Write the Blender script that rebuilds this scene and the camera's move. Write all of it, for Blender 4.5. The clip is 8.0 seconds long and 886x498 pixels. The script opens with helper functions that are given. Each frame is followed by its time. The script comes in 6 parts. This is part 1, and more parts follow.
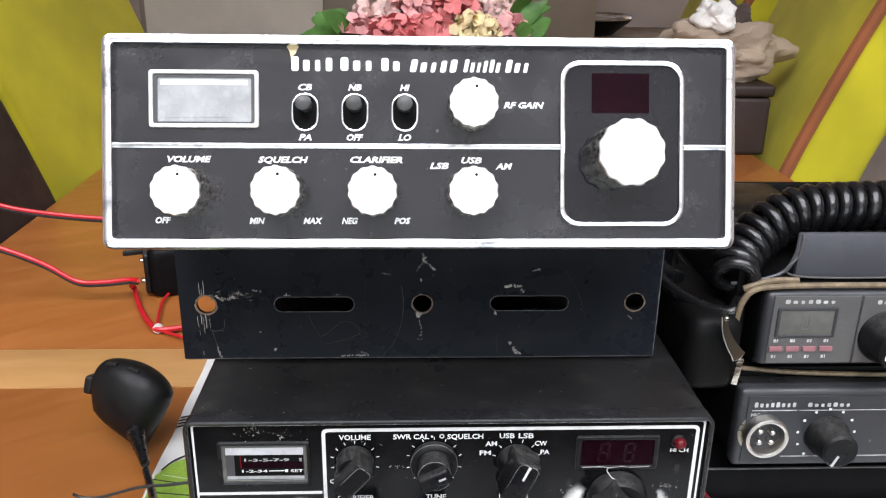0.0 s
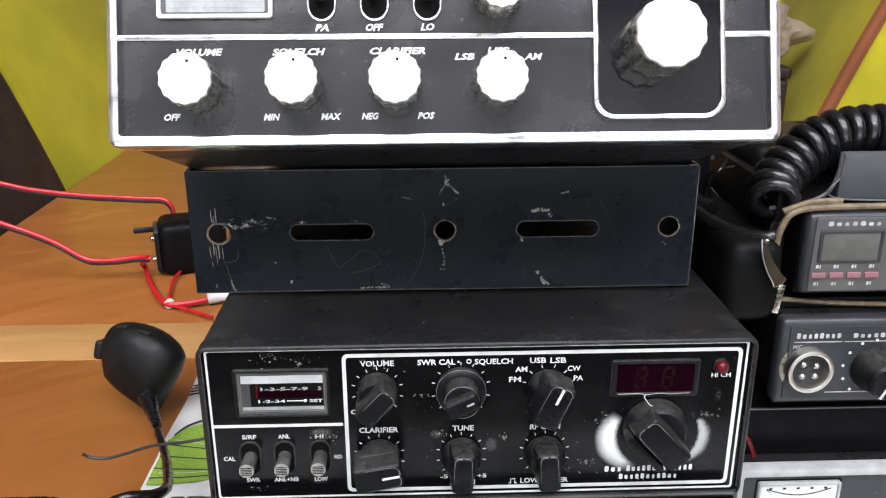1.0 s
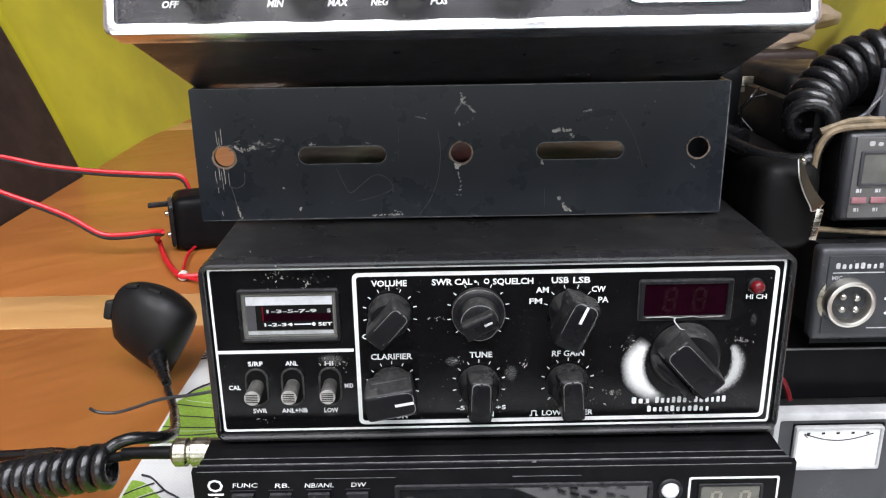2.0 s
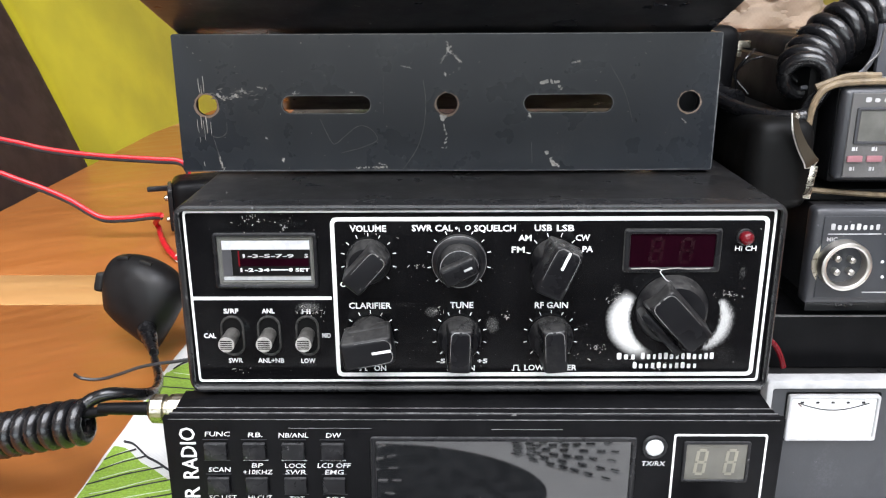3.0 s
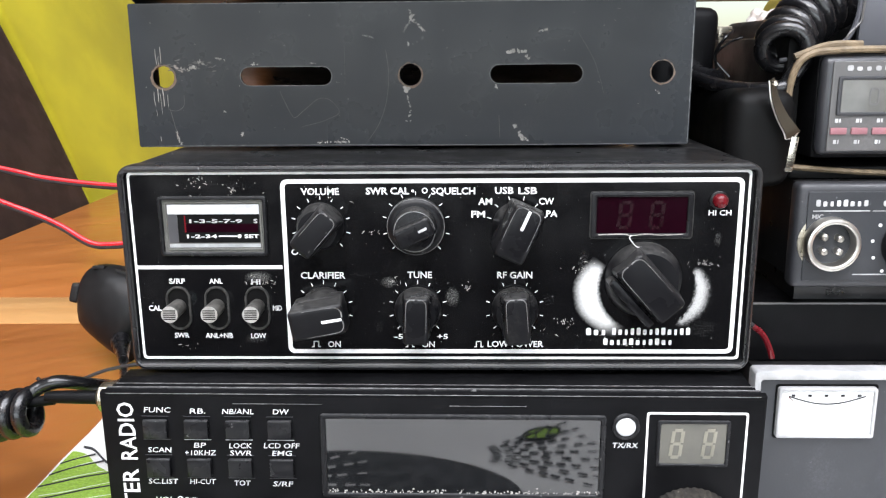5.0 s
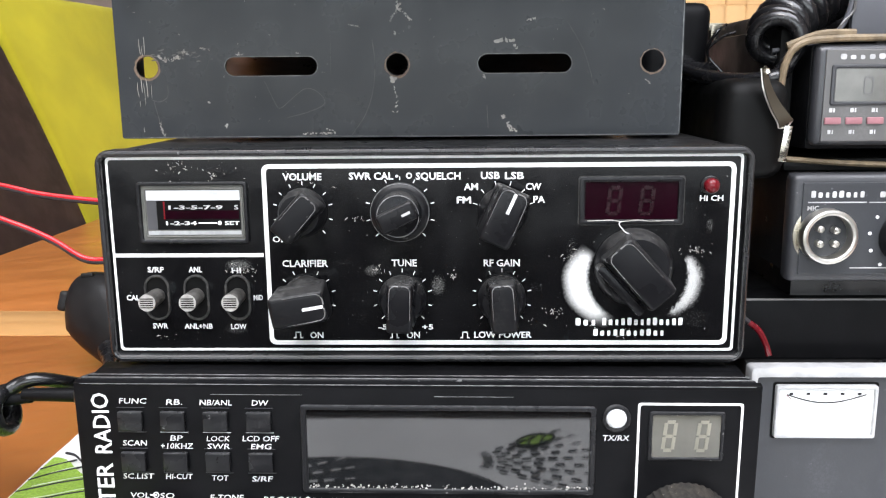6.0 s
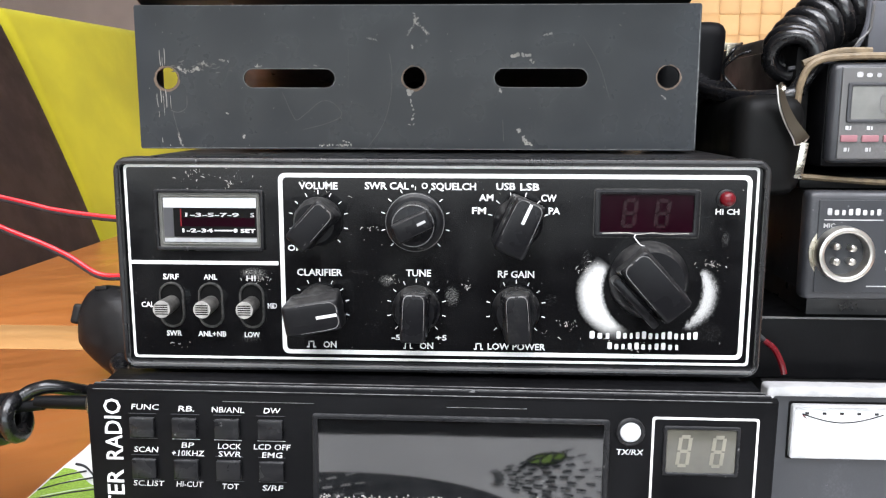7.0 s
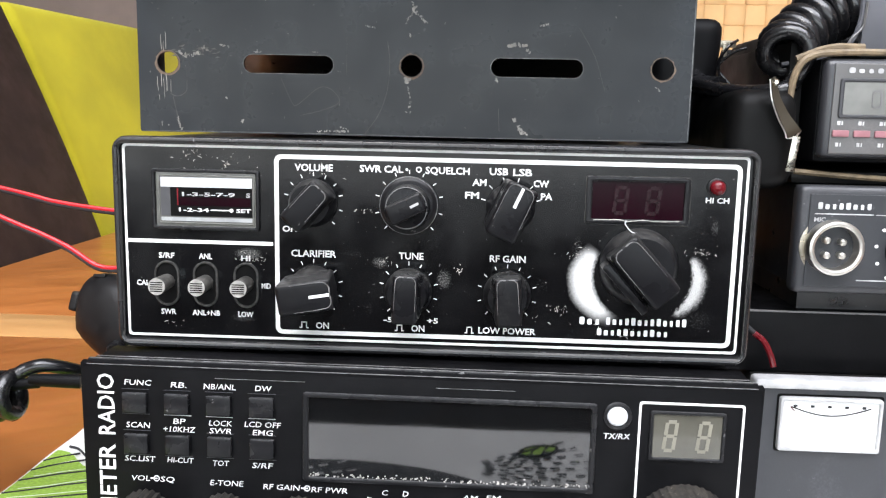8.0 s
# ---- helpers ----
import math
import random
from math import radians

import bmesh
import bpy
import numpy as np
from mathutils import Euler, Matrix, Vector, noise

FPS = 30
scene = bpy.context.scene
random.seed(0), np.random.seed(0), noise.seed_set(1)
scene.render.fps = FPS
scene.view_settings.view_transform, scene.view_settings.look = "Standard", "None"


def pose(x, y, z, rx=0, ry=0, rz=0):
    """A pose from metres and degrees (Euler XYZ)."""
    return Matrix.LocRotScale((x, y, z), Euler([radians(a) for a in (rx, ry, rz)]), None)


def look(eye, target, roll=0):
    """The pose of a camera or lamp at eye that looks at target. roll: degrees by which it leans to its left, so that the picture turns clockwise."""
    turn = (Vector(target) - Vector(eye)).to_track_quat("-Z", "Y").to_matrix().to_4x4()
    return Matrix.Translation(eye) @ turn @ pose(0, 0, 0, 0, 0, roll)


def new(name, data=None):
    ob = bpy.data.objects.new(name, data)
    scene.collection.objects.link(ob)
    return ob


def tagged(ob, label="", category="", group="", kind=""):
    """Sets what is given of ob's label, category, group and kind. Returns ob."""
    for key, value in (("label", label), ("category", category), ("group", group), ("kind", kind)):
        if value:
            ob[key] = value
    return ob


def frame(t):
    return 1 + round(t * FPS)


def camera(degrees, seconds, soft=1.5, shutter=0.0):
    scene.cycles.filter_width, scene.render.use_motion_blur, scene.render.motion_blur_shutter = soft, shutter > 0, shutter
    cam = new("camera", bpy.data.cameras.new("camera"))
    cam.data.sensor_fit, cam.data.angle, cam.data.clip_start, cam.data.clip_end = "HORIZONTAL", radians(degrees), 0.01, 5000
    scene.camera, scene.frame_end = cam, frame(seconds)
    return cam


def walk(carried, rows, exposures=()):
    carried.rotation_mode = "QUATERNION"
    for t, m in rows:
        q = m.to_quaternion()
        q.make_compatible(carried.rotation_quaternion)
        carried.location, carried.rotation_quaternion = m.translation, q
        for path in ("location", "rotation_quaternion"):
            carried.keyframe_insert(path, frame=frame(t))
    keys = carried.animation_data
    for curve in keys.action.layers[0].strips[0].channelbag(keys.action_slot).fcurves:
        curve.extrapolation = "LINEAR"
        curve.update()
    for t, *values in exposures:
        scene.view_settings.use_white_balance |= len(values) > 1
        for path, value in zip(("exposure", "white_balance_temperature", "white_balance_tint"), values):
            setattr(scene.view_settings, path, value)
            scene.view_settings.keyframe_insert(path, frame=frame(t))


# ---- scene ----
cam = camera(55.72, 8.0, soft=1.2)
PATH = [
    (0, (-0.01848, -0.27612, 0.31750), (0.0678, 1.5978, -0.3761), 0.86),
    (0.5, (-0.02381, -0.27232, 0.29743), (0.0569, 1.6069, -0.3822), 0.43),
    (1, (-0.02322, -0.27197, 0.27820), (0.0382, 1.6128, -0.3881), -0.22),
    (1.5, (-0.02429, -0.26751, 0.25561), (0.0120, 1.6228, -0.3967), -0.75),
    (1.7, (-0.02359, -0.26671, 0.25002), (0.0029, 1.6244, -0.4003), -0.87),
    (2.8, (-0.01377, -0.26829, 0.21959), (-0.0267, 1.6364, -0.3903), -0.53),
    (3, (-0.01152, -0.26788, 0.21700), (-0.0250, 1.6372, -0.3917), -0.29),
    (3.5, (-0.00973, -0.26792, 0.20158), (-0.0401, 1.6434, -0.3866), -0.03),
    (4, (-0.00354, -0.26542, 0.18965), (-0.0441, 1.6537, -0.3718), -0.09),
    (4.5, (0.00271, -0.26272, 0.18290), (-0.0460, 1.6681, -0.3364), -0.42),
    (5, (0.00771, -0.26171, 0.18198), (-0.0458, 1.6834, -0.2801), -0.50),
    (6.3, (0.01338, -0.25764, 0.16482), (-0.0538, 1.7076, -0.2002), -0.59),
    (6.5, (0.01220, -0.25936, 0.16517), (-0.0655, 1.7088, -0.1816), -0.50),
    (7, (0.01194, -0.25915, 0.16183), (-0.0742, 1.7122, -0.1641), 0.12),
    (7.5, (0.01541, -0.26034, 0.15828), (-0.0713, 1.7128, -0.1565), 0.79),
    (8, (0.01499, -0.26314, 0.15493), (-0.0751, 1.7109, -0.1537), 1.20),
]
walk(cam, [(t, look(eye, target, roll)) for t, eye, target, roll in PATH], [(0, -0.2), (1.5, -0.16), (3, 0.34), (8, 0.42)])


# ---- light ----
world = bpy.data.worlds.new("overcast_sky")
scene.world = world
world.use_nodes = True
wn = world.node_tree.nodes
sky = wn.new("ShaderNodeTexSky")
sky.sky_type, sky.sun_disc = "NISHITA", False
sky.sun_elevation, sky.sun_rotation = radians(45), radians(200)
wn["Background"].inputs["Strength"].default_value = 0.12
world.node_tree.links.new(sky.outputs[0], wn["Background"].inputs["Color"])

sun = new("sun", bpy.data.lights.new("sun", "SUN"))
sun.data.energy, sun.data.angle, sun.data.color = 0.8, radians(15), (1.0, 0.96, 0.9)
sun.matrix_world = look((-1.2, -4.0, 4.0), (0, 0, 0))


def area(name, place, aim, w, h, watts, colour):
    lamp = new(name, bpy.data.lights.new(name, "AREA"))
    lamp.data.shape, lamp.data.size, lamp.data.size_y = "RECTANGLE", w, h
    lamp.data.energy, lamp.data.color = watts, colour
    lamp.matrix_world = look(place, aim)
    return lamp


area("roof_window_daylight", (0.1, -0.92, 1.655), (0.1, -0.92, 0), 2.5, 1.5, 100, (0.915, 0.93, 1.0))
# Unseen low window behind the camera, added to brighten the bracket's reflection.
area("unseen_window_daylight", (-0.1, -1.99, 0.32), (-0.1, 0, 0.32), 2.4, 0.70, 14.5, (0.82, 0.91, 1.0))
area("far_window_daylight", (1.08, 2.69, 0.73), (1.08, 0, 0.73), 0.9, 0.98, 4.0, (1.0, 0.98, 0.95))


# ---- materials ----
class Nodes:
    """A principled material with a few short ways to wire it."""

    def __init__(self, name, colour=(0.5, 0.5, 0.5), rough=0.5, metal=0.0, coat=0.0):
        self.mat = bpy.data.materials.new(name)
        self.mat.use_nodes = True
        self.n, self.l = self.mat.node_tree.nodes, self.mat.node_tree.links
        self.b = self.n["Principled BSDF"]
        self.b.inputs["Base Color"].default_value = (*colour, 1)
        self.b.inputs["Roughness"].default_value = rough
        self.b.inputs["Metallic"].default_value = metal
        self.b.inputs["Coat Weight"].default_value = coat
        self.co = self.n.new("ShaderNodeTexCoord").outputs["Object"]

    def to(self, socket, value):
        if isinstance(value, bpy.types.NodeSocket):
            self.l.new(value, socket)
        else:
            socket.default_value = value

    def scaled(self, s, turn=(0, 0, 0)):
        m = self.n.new("ShaderNodeMapping")
        m.inputs["Scale"].default_value = s
        r = self.n.new("ShaderNodeMapping")
        r.inputs["Rotation"].default_value = turn
        self.l.new(self.co, r.inputs["Vector"])
        self.l.new(r.outputs[0], m.inputs["Vector"])
        return m.outputs[0]

    def noise(self, scale, detail=4.0, rough=0.55, vector=None, warp=0.0):
        t = self.n.new("ShaderNodeTexNoise")
        t.inputs["Scale"].default_value, t.inputs["Detail"].default_value = scale, detail
        t.inputs["Roughness"].default_value, t.inputs["Distortion"].default_value = rough, warp
        self.l.new(vector or self.co, t.inputs["Vector"])
        return t.outputs["Fac"]

    def spots(self, scale, vector=None):
        t = self.n.new("ShaderNodeTexVoronoi")
        t.inputs["Scale"].default_value = scale
        self.l.new(vector or self.co, t.inputs["Vector"])
        return t.outputs["Distance"]

    def ramp(self, value, lo, hi, a=0.0, b=1.0):
        m = self.n.new("ShaderNodeMapRange")
        m.interpolation_type = "SMOOTHSTEP"
        for k, v in zip(("Value", "From Min", "From Max", "To Min", "To Max"), (value, lo, hi, a, b)):
            self.to(m.inputs[k], v)
        return m.outputs[0]

    def math(self, op, a, b=0.0):
        m = self.n.new("ShaderNodeMath")
        m.operation = op
        self.to(m.inputs[0], a)
        self.to(m.inputs[1], b)
        return m.outputs[0]

    def mix(self, fac, a, b):
        m = self.n.new("ShaderNodeMix")
        m.data_type = "RGBA"
        self.to(m.inputs["Factor"], fac)
        for k, v in (("A", a), ("B", b)):
            s = [i for i in m.inputs if i.name == k and i.type == "RGBA"][0]
            self.to(s, v if isinstance(v, bpy.types.NodeSocket) else (*v, 1))
        return [o for o in m.outputs if o.type == "RGBA"][0]

    def colour(self, v):
        self.to(self.b.inputs["Base Color"], v)

    def rough(self, v):
        self.to(self.b.inputs["Roughness"], v)

    def bump(self, height, strength, distance=0.0005):
        m = self.n.new("ShaderNodeBump")
        m.inputs["Strength"].default_value, m.inputs["Distance"].default_value = strength, distance
        self.l.new(height, m.inputs["Height"])
        self.l.new(m.outputs[0], self.b.inputs["Normal"])

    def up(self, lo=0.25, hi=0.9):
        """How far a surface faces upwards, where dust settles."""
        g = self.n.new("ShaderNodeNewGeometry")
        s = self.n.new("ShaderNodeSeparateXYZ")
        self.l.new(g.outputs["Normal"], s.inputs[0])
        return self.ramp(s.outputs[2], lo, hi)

    def xyz(self):
        s = self.n.new("ShaderNodeSeparateXYZ")
        self.l.new(self.co, s.inputs[0])
        return s.outputs


def worn(name, base, dust, rough, amount, fleck=0.5, grain=900, metal=0.0, coat=0.0, shine=0.24, mottle=1.0, settled=0.0):
    """Paint or plastic with cloudy dust, bright flecks and a fine grain."""
    m = Nodes(name, base, rough, metal, coat)
    m.b.inputs["Specular IOR Level"].default_value = shine
    cloud = m.ramp(m.noise(38, 6, 0.65), 0.5, 0.78, 0, amount)
    flecks = m.ramp(m.noise(330, 3, 0.6), 0.69, 0.76, 0, fleck)
    c = m.mix(m.math("MULTIPLY", cloud, m.ramp(m.noise(900, 4, 0.7), 0.38, 0.66, 0.25, 1.5)), base, dust)
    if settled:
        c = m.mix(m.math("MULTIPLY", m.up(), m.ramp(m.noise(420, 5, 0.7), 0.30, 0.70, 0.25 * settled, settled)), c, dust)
    m.colour(m.mix(flecks, c, tuple(min(1, 2.2 * v + 0.08) for v in dust)))
    m.rough(m.ramp(m.noise(55, 5), 0.3, 0.75, rough * (1 - 0.2 * mottle), min(1, rough * (1 + 0.5 * mottle))))
    m.bump(m.noise(grain, 2), 0.12 * mottle, 0.0003)
    return m.mat


def plain(name, colour, rough, metal=0.0, coat=0.0, vary=0.25, scale=60, bump=0.06, ior=1.5, shine=0.5):
    m = Nodes(name, colour, rough, metal, coat)
    m.b.inputs["IOR"].default_value = ior
    m.b.inputs["Specular IOR Level"].default_value = shine
    f = m.noise(scale, 5, 0.6)
    m.colour(m.mix(m.ramp(f, 0.3, 0.75), tuple(c * (1 - vary) for c in colour), tuple(min(1, c * (1 + 0.6 * vary)) for c in colour)))
    m.rough(m.ramp(m.noise(scale * 2.3, 4), 0.3, 0.7, rough * 0.8, min(1, rough * 1.25)))
    m.bump(m.noise(scale * 18, 2), bump, 0.0003)
    return m.mat


def chrome(name, colour, rough, wear=0.5, pit=(0.12, 0.11, 0.1), streaky=1.0):
    m = Nodes(name, colour, rough, 1.0)
    streak = m.noise(1, 6, 0.7, m.scaled((90, 300, 700)))
    spots = m.ramp(m.noise(260, 4, 0.65), 0.64, 0.74, 0, wear)
    stains = m.ramp(m.noise(75, 5, 0.65), 0.56, 0.72, 0, wear * 0.7)
    m.colour(m.mix(m.math("MAXIMUM", spots, stains), colour, pit))
    m.rough(m.ramp(streak, 0.35, 0.7, rough * (1 - 0.25 * streaky), rough * (1 + 0.6 * streaky)))
    m.bump(m.noise(700, 2), 0.05, 0.0003)
    return m.mat


def panel_paint():
    """Gloss black panel, its paint rubbed through in two crescents beside the channel knob and at the knobs."""
    m = Nodes("worn_black_panel", (0.004, 0.0042, 0.0052), 0.18)
    m.b.inputs["Specular IOR Level"].default_value = 0.27
    x, y, z = m.xyz()
    dx, dz = m.math("SUBTRACT", x, 0.0672), m.math("SUBTRACT", z, 0.0280)
    far = m.math("SQRT", m.math("ADD", m.math("MULTIPLY", dx, dx), m.math("MULTIPLY", dz, dz)))
    rag = m.math("MULTIPLY", m.ramp(m.noise(1100, 5, 0.8), 0.2, 0.8, -0.0011, 0.0011), m.ramp(dx, -0.004, 0.004, 0.45, 1.0))
    ragged = m.math("ADD", far, rag)
    slope = m.math("DIVIDE", m.math("ADD", dz, 0.002), far)
    side = m.math("MULTIPLY", m.ramp(slope, -0.86, -0.20), m.ramp(slope, 0.05, 0.70, 1, 0))
    # thick in the middle, drawn out to points at both ends
    outer = m.math("SUBTRACT", ragged, m.math("MULTIPLY", side, 0.0036))
    ring = m.math("MULTIPLY", m.ramp(ragged, 0.0146, 0.0168), m.ramp(outer, 0.0146, 0.0200, 1, 0))
    crescent = m.math("MULTIPLY", ring, m.ramp(side, 0.03, 0.40))
    right = m.ramp(dx, -0.002, 0.002)
    grit = m.math("ADD", m.math("MULTIPLY", m.noise(3200, 3, 0.8), 0.75), m.math("MULTIPLY", crescent, 0.44))
    crescent = m.math("MULTIPLY", m.math("POWER", crescent, 0.7), m.mix(right, (1, 1, 1), m.ramp(grit, 0.56, 0.98, 0, 0.8)))
    # smaller patches rubbed by fingertips
    rub = None
    for px, pz, rx, rz, k in ((4.9, 24.8, 3.2, 4.4, 0.5), (-15.8, 29.8, 3.4, 2.6, 0.5), (-19.3, 14.4, 3.0, 3.6, 0.26), (-58.4, 31.6, 6.0, 2.6, 0.52), (-60.0, 10.5, 5.0, 2.2, 0.4), (89.3, 43.8, 1.8, 3.4, 0.4), (47.0, 36.0, 2.4, 6.0, 0.35), (36.0, 24.0, 3.0, 3.0, 0.28), (86.0, 14.0, 6.0, 5.0, 0.3), (-25.0, 32.5, 4.5, 1.3, 0.3), (-85.1, 21.1, 6.6, 9.6, 0.34), (-72.4, 21.1, 6.6, 9.6, 0.34), (-59.1, 20.0, 6.6, 9.6, 0.42), (-20.0, 62.0, 24.0, 3.0, 0.2), (-64.0, 61.5, 6.0, 2.2, 0.3)):
        ex = m.math("DIVIDE", m.math("SUBTRACT", x, px / 1000), rx / 1000)
        ez = m.math("DIVIDE", m.math("SUBTRACT", z, pz / 1000), rz / 1000)
        spot = m.ramp(m.math("ADD", m.math("MULTIPLY", ex, ex), m.math("MULTIPLY", ez, ez)), 0.0, 1.3, k, 0)
        rub = spot if rub is None else m.math("MAXIMUM", rub, spot)
    rub = m.ramp(m.math("ADD", m.math("MULTIPLY", m.noise(2300, 4, 0.8), 0.8), m.math("MULTIPLY", rub, 0.42)), 0.55, 0.84, 0, 0.75)
    smudge = m.ramp(m.noise(70, 6, 0.7), 0.60, 0.82, 0, 0.06)
    flecks = m.ramp(m.noise(430, 3, 0.6), 0.725, 0.765, 0, 0.5)
    specks = m.ramp(m.noise(1350, 2, 0.5), 0.72, 0.77, 0, 0.6)
    lint = m.ramp(m.noise(1, 5, 0.8, m.scaled((90, 30, 420), (0, 0.7, 0))), 0.70, 0.75, 0, 0.5)
    c = m.mix(smudge, (0.004, 0.004, 0.0045), (0.16, 0.20, 0.20))
    c = m.mix(m.math("MAXIMUM", m.math("MAXIMUM", flecks, specks), m.math("MAXIMUM", lint, rub)), c, (0.5, 0.5, 0.48))
    m.colour(m.mix(crescent, c, (0.84, 0.84, 0.82)))
    m.rough(m.mix(crescent, m.ramp(m.noise(60, 5), 0.3, 0.75, 0.10, 0.26), (0.30, 0.30, 0.30)))
    m.bump(m.noise(900, 2), 0.05, 0.0002)
    return m.mat


def wood(name, dark, light, lines):
    """Varnished oak veneer, its grain along the table's width."""
    m = Nodes(name, light, 0.34, 0.0, 0.12)
    v = m.scaled((1.0, 7.0, 1.0), (0, 0, radians(lines)))
    grain = m.noise(11, 9, 0.62, v, 0.5)
    fine = m.noise(1, 4, 0.6, m.scaled((30, 900, 1), (0, 0, radians(lines))))
    pores = m.ramp(fine, 0.58, 0.75, 0, 0.25)
    c = m.mix(m.ramp(grain, 0.25, 0.80), dark, light)
    c = m.mix(m.ramp(m.noise(2.3, 3), 0.35, 0.7, 0, 0.5), c, tuple(0.72 * a for a in dark))
    m.colour(m.mix(pores, c, tuple(0.55 * a for a in dark)))
    m.rough(m.ramp(grain, 0.3, 0.7, 0.30, 0.45))
    m.bump(fine, 0.08, 0.0003)
    return m.mat


def fabric(name, colour, weave=520, speckle=0.0):
    m = Nodes(name, colour, 0.88)
    v = m.scaled((weave, weave, weave))
    w = m.n.new("ShaderNodeTexChecker")
    w.inputs["Scale"].default_value = 1.0
    m.l.new(v, w.inputs["Vector"])
    slow = m.ramp(m.noise(9, 5), 0.3, 0.75)
    c = m.mix(slow, tuple(0.82 * a for a in colour), tuple(min(1, 1.1 * a) for a in colour))
    if speckle:
        c = m.mix(m.ramp(m.noise(900, 3, 0.7), 0.42, 0.62, speckle, 0), c, tuple(0.35 * a for a in colour))
        c = m.mix(m.ramp(m.noise(1100, 3, 0.7, m.scaled((1, 1.3, 1))), 0.56, 0.70, 0, speckle), c, tuple(min(1, 0.3 + a) for a in colour))
    m.colour(m.mix(m.math("MULTIPLY", w.outputs["Fac"], 0.14), c, tuple(0.6 * a for a in colour)))
    m.b.inputs["Sheen Weight"].default_value = 0.08
    m.bump(m.noise(weave * 1.3, 2), 0.35, 0.0006)
    return m.mat


GLOSS = panel_paint()
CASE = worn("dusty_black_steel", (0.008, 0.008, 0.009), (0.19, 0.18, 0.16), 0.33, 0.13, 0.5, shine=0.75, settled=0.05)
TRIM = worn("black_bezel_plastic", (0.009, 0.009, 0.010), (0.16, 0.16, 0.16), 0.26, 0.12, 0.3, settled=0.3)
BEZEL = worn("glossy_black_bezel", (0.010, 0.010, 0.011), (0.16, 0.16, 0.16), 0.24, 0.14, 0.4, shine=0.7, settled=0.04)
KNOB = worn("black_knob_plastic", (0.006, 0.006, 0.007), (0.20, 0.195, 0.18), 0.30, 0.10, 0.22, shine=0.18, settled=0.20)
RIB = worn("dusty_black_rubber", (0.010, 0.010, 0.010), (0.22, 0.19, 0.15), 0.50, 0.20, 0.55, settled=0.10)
CORD = plain("black_cord_rubber", (0.007, 0.007, 0.008), 0.25, vary=0.2, bump=0.03, shine=0.6)
MICBLACK = plain("black_microphone_plastic", (0.007, 0.007, 0.0075), 0.42, vary=0.25, bump=0.2, shine=0.30)
MATT = plain("black_case_plastic", (0.0048, 0.0048, 0.0054), 0.40, shine=0.09, vary=0.25, bump=0.12)
HOLE = plain("black_recess", (0.004, 0.004, 0.004), 0.7, shine=0.1)
STEEL = worn("bracket_paint", (0.0070, 0.0096, 0.0142), (0.085, 0.085, 0.085), 0.28, 0.09, 0.25, 600, shine=0.33, mottle=0.45)
FACE = worn("charcoal_panel", (0.0125, 0.012, 0.0155), (0.11, 0.10, 0.095), 0.22, 0.24, 0.35, shine=0.62)
SLATE = worn("dark_grey_plastic", (0.030, 0.031, 0.035), (0.16, 0.16, 0.16), 0.40, 0.2, 0.2, shine=0.55)
LEAD = worn("grey_plastic_panel", (0.090, 0.088, 0.086), (0.2, 0.19, 0.19), 0.36, 0.3, 0.2, shine=0.75, mottle=0.5)
CHROME = chrome("worn_chrome", (0.86, 0.86, 0.88), 0.20, 0.9, (0.13, 0.13, 0.135), streaky=0.6)
SILVER = chrome("satin_aluminium_cap", (0.90, 0.895, 0.87), 0.48, 0.06, (0.6, 0.58, 0.55), 0.15)
SIDE = chrome("tarnished_knob_side", (0.62, 0.58, 0.50), 0.22, 0.35, (0.08, 0.07, 0.06))
BRONZE = chrome("dull_hook_metal", (0.13, 0.12, 0.095), 0.40, 0.2, streaky=0.1)
PLUG = chrome("tarnished_plug", (0.40, 0.37, 0.30), 0.32, 0.9)
NICKEL = chrome("nickel_plate", (0.68, 0.65, 0.60), 0.32, 0.2, streaky=0.4)
LEVER = plain("grey_lever_plastic", (0.080, 0.077, 0.070), 0.42, vary=0.5, scale=200)
PRINT = plain("white_print", (0.78, 0.78, 0.77), 0.5, vary=0.12, scale=160)
FADED = plain("faded_print", (0.52, 0.52, 0.52), 0.5, vary=0.3, scale=160)
SILVERTRIM = plain("silver_painted_trim", (0.44, 0.44, 0.44), 0.35, vary=0.2, scale=120)
LINE = plain("white_trim_line", (0.80, 0.80, 0.78), 0.35, vary=0.15, scale=120)
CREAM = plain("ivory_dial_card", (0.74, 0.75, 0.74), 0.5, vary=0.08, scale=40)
SMOKE = plain("smoked_dial", (0.055, 0.055, 0.06), 0.35, vary=0.2)
RED = plain("red_plastic", (0.11, 0.004, 0.008), 0.25, vary=0.2, coat=0.1, shine=0.3)
RUBY = plain("ruby_window", (0.0095, 0.0012, 0.0038), 0.14, vary=0.25, coat=0.0, shine=0.09, bump=0.0)
SEGMENT = plain("unlit_red_segment", (0.013, 0.0022, 0.0048), 0.25, shine=0.2)
GLASS = plain("dark_display_glass", (0.010, 0.010, 0.013), 0.045, vary=0.2, coat=0.0, bump=0.0, shine=0.4)
MIRROR_GLASS = plain("coated_display_glass", (0.004, 0.0045, 0.005), 0.04, vary=0.2, coat=0.4, bump=0.0, ior=1.8)
OLIVE = plain("olive_display_glass", (0.085, 0.082, 0.066), 0.12, coat=0.4, bump=0.0)
BONE = plain("unlit_pale_segment", (0.20, 0.19, 0.15), 0.4)
LEDW = plain("frosted_white_lens", (0.80, 0.82, 0.83), 0.25, coat=0.5)
PINKBAR = plain("faded_pink_button", (0.36, 0.16, 0.18), 0.5)
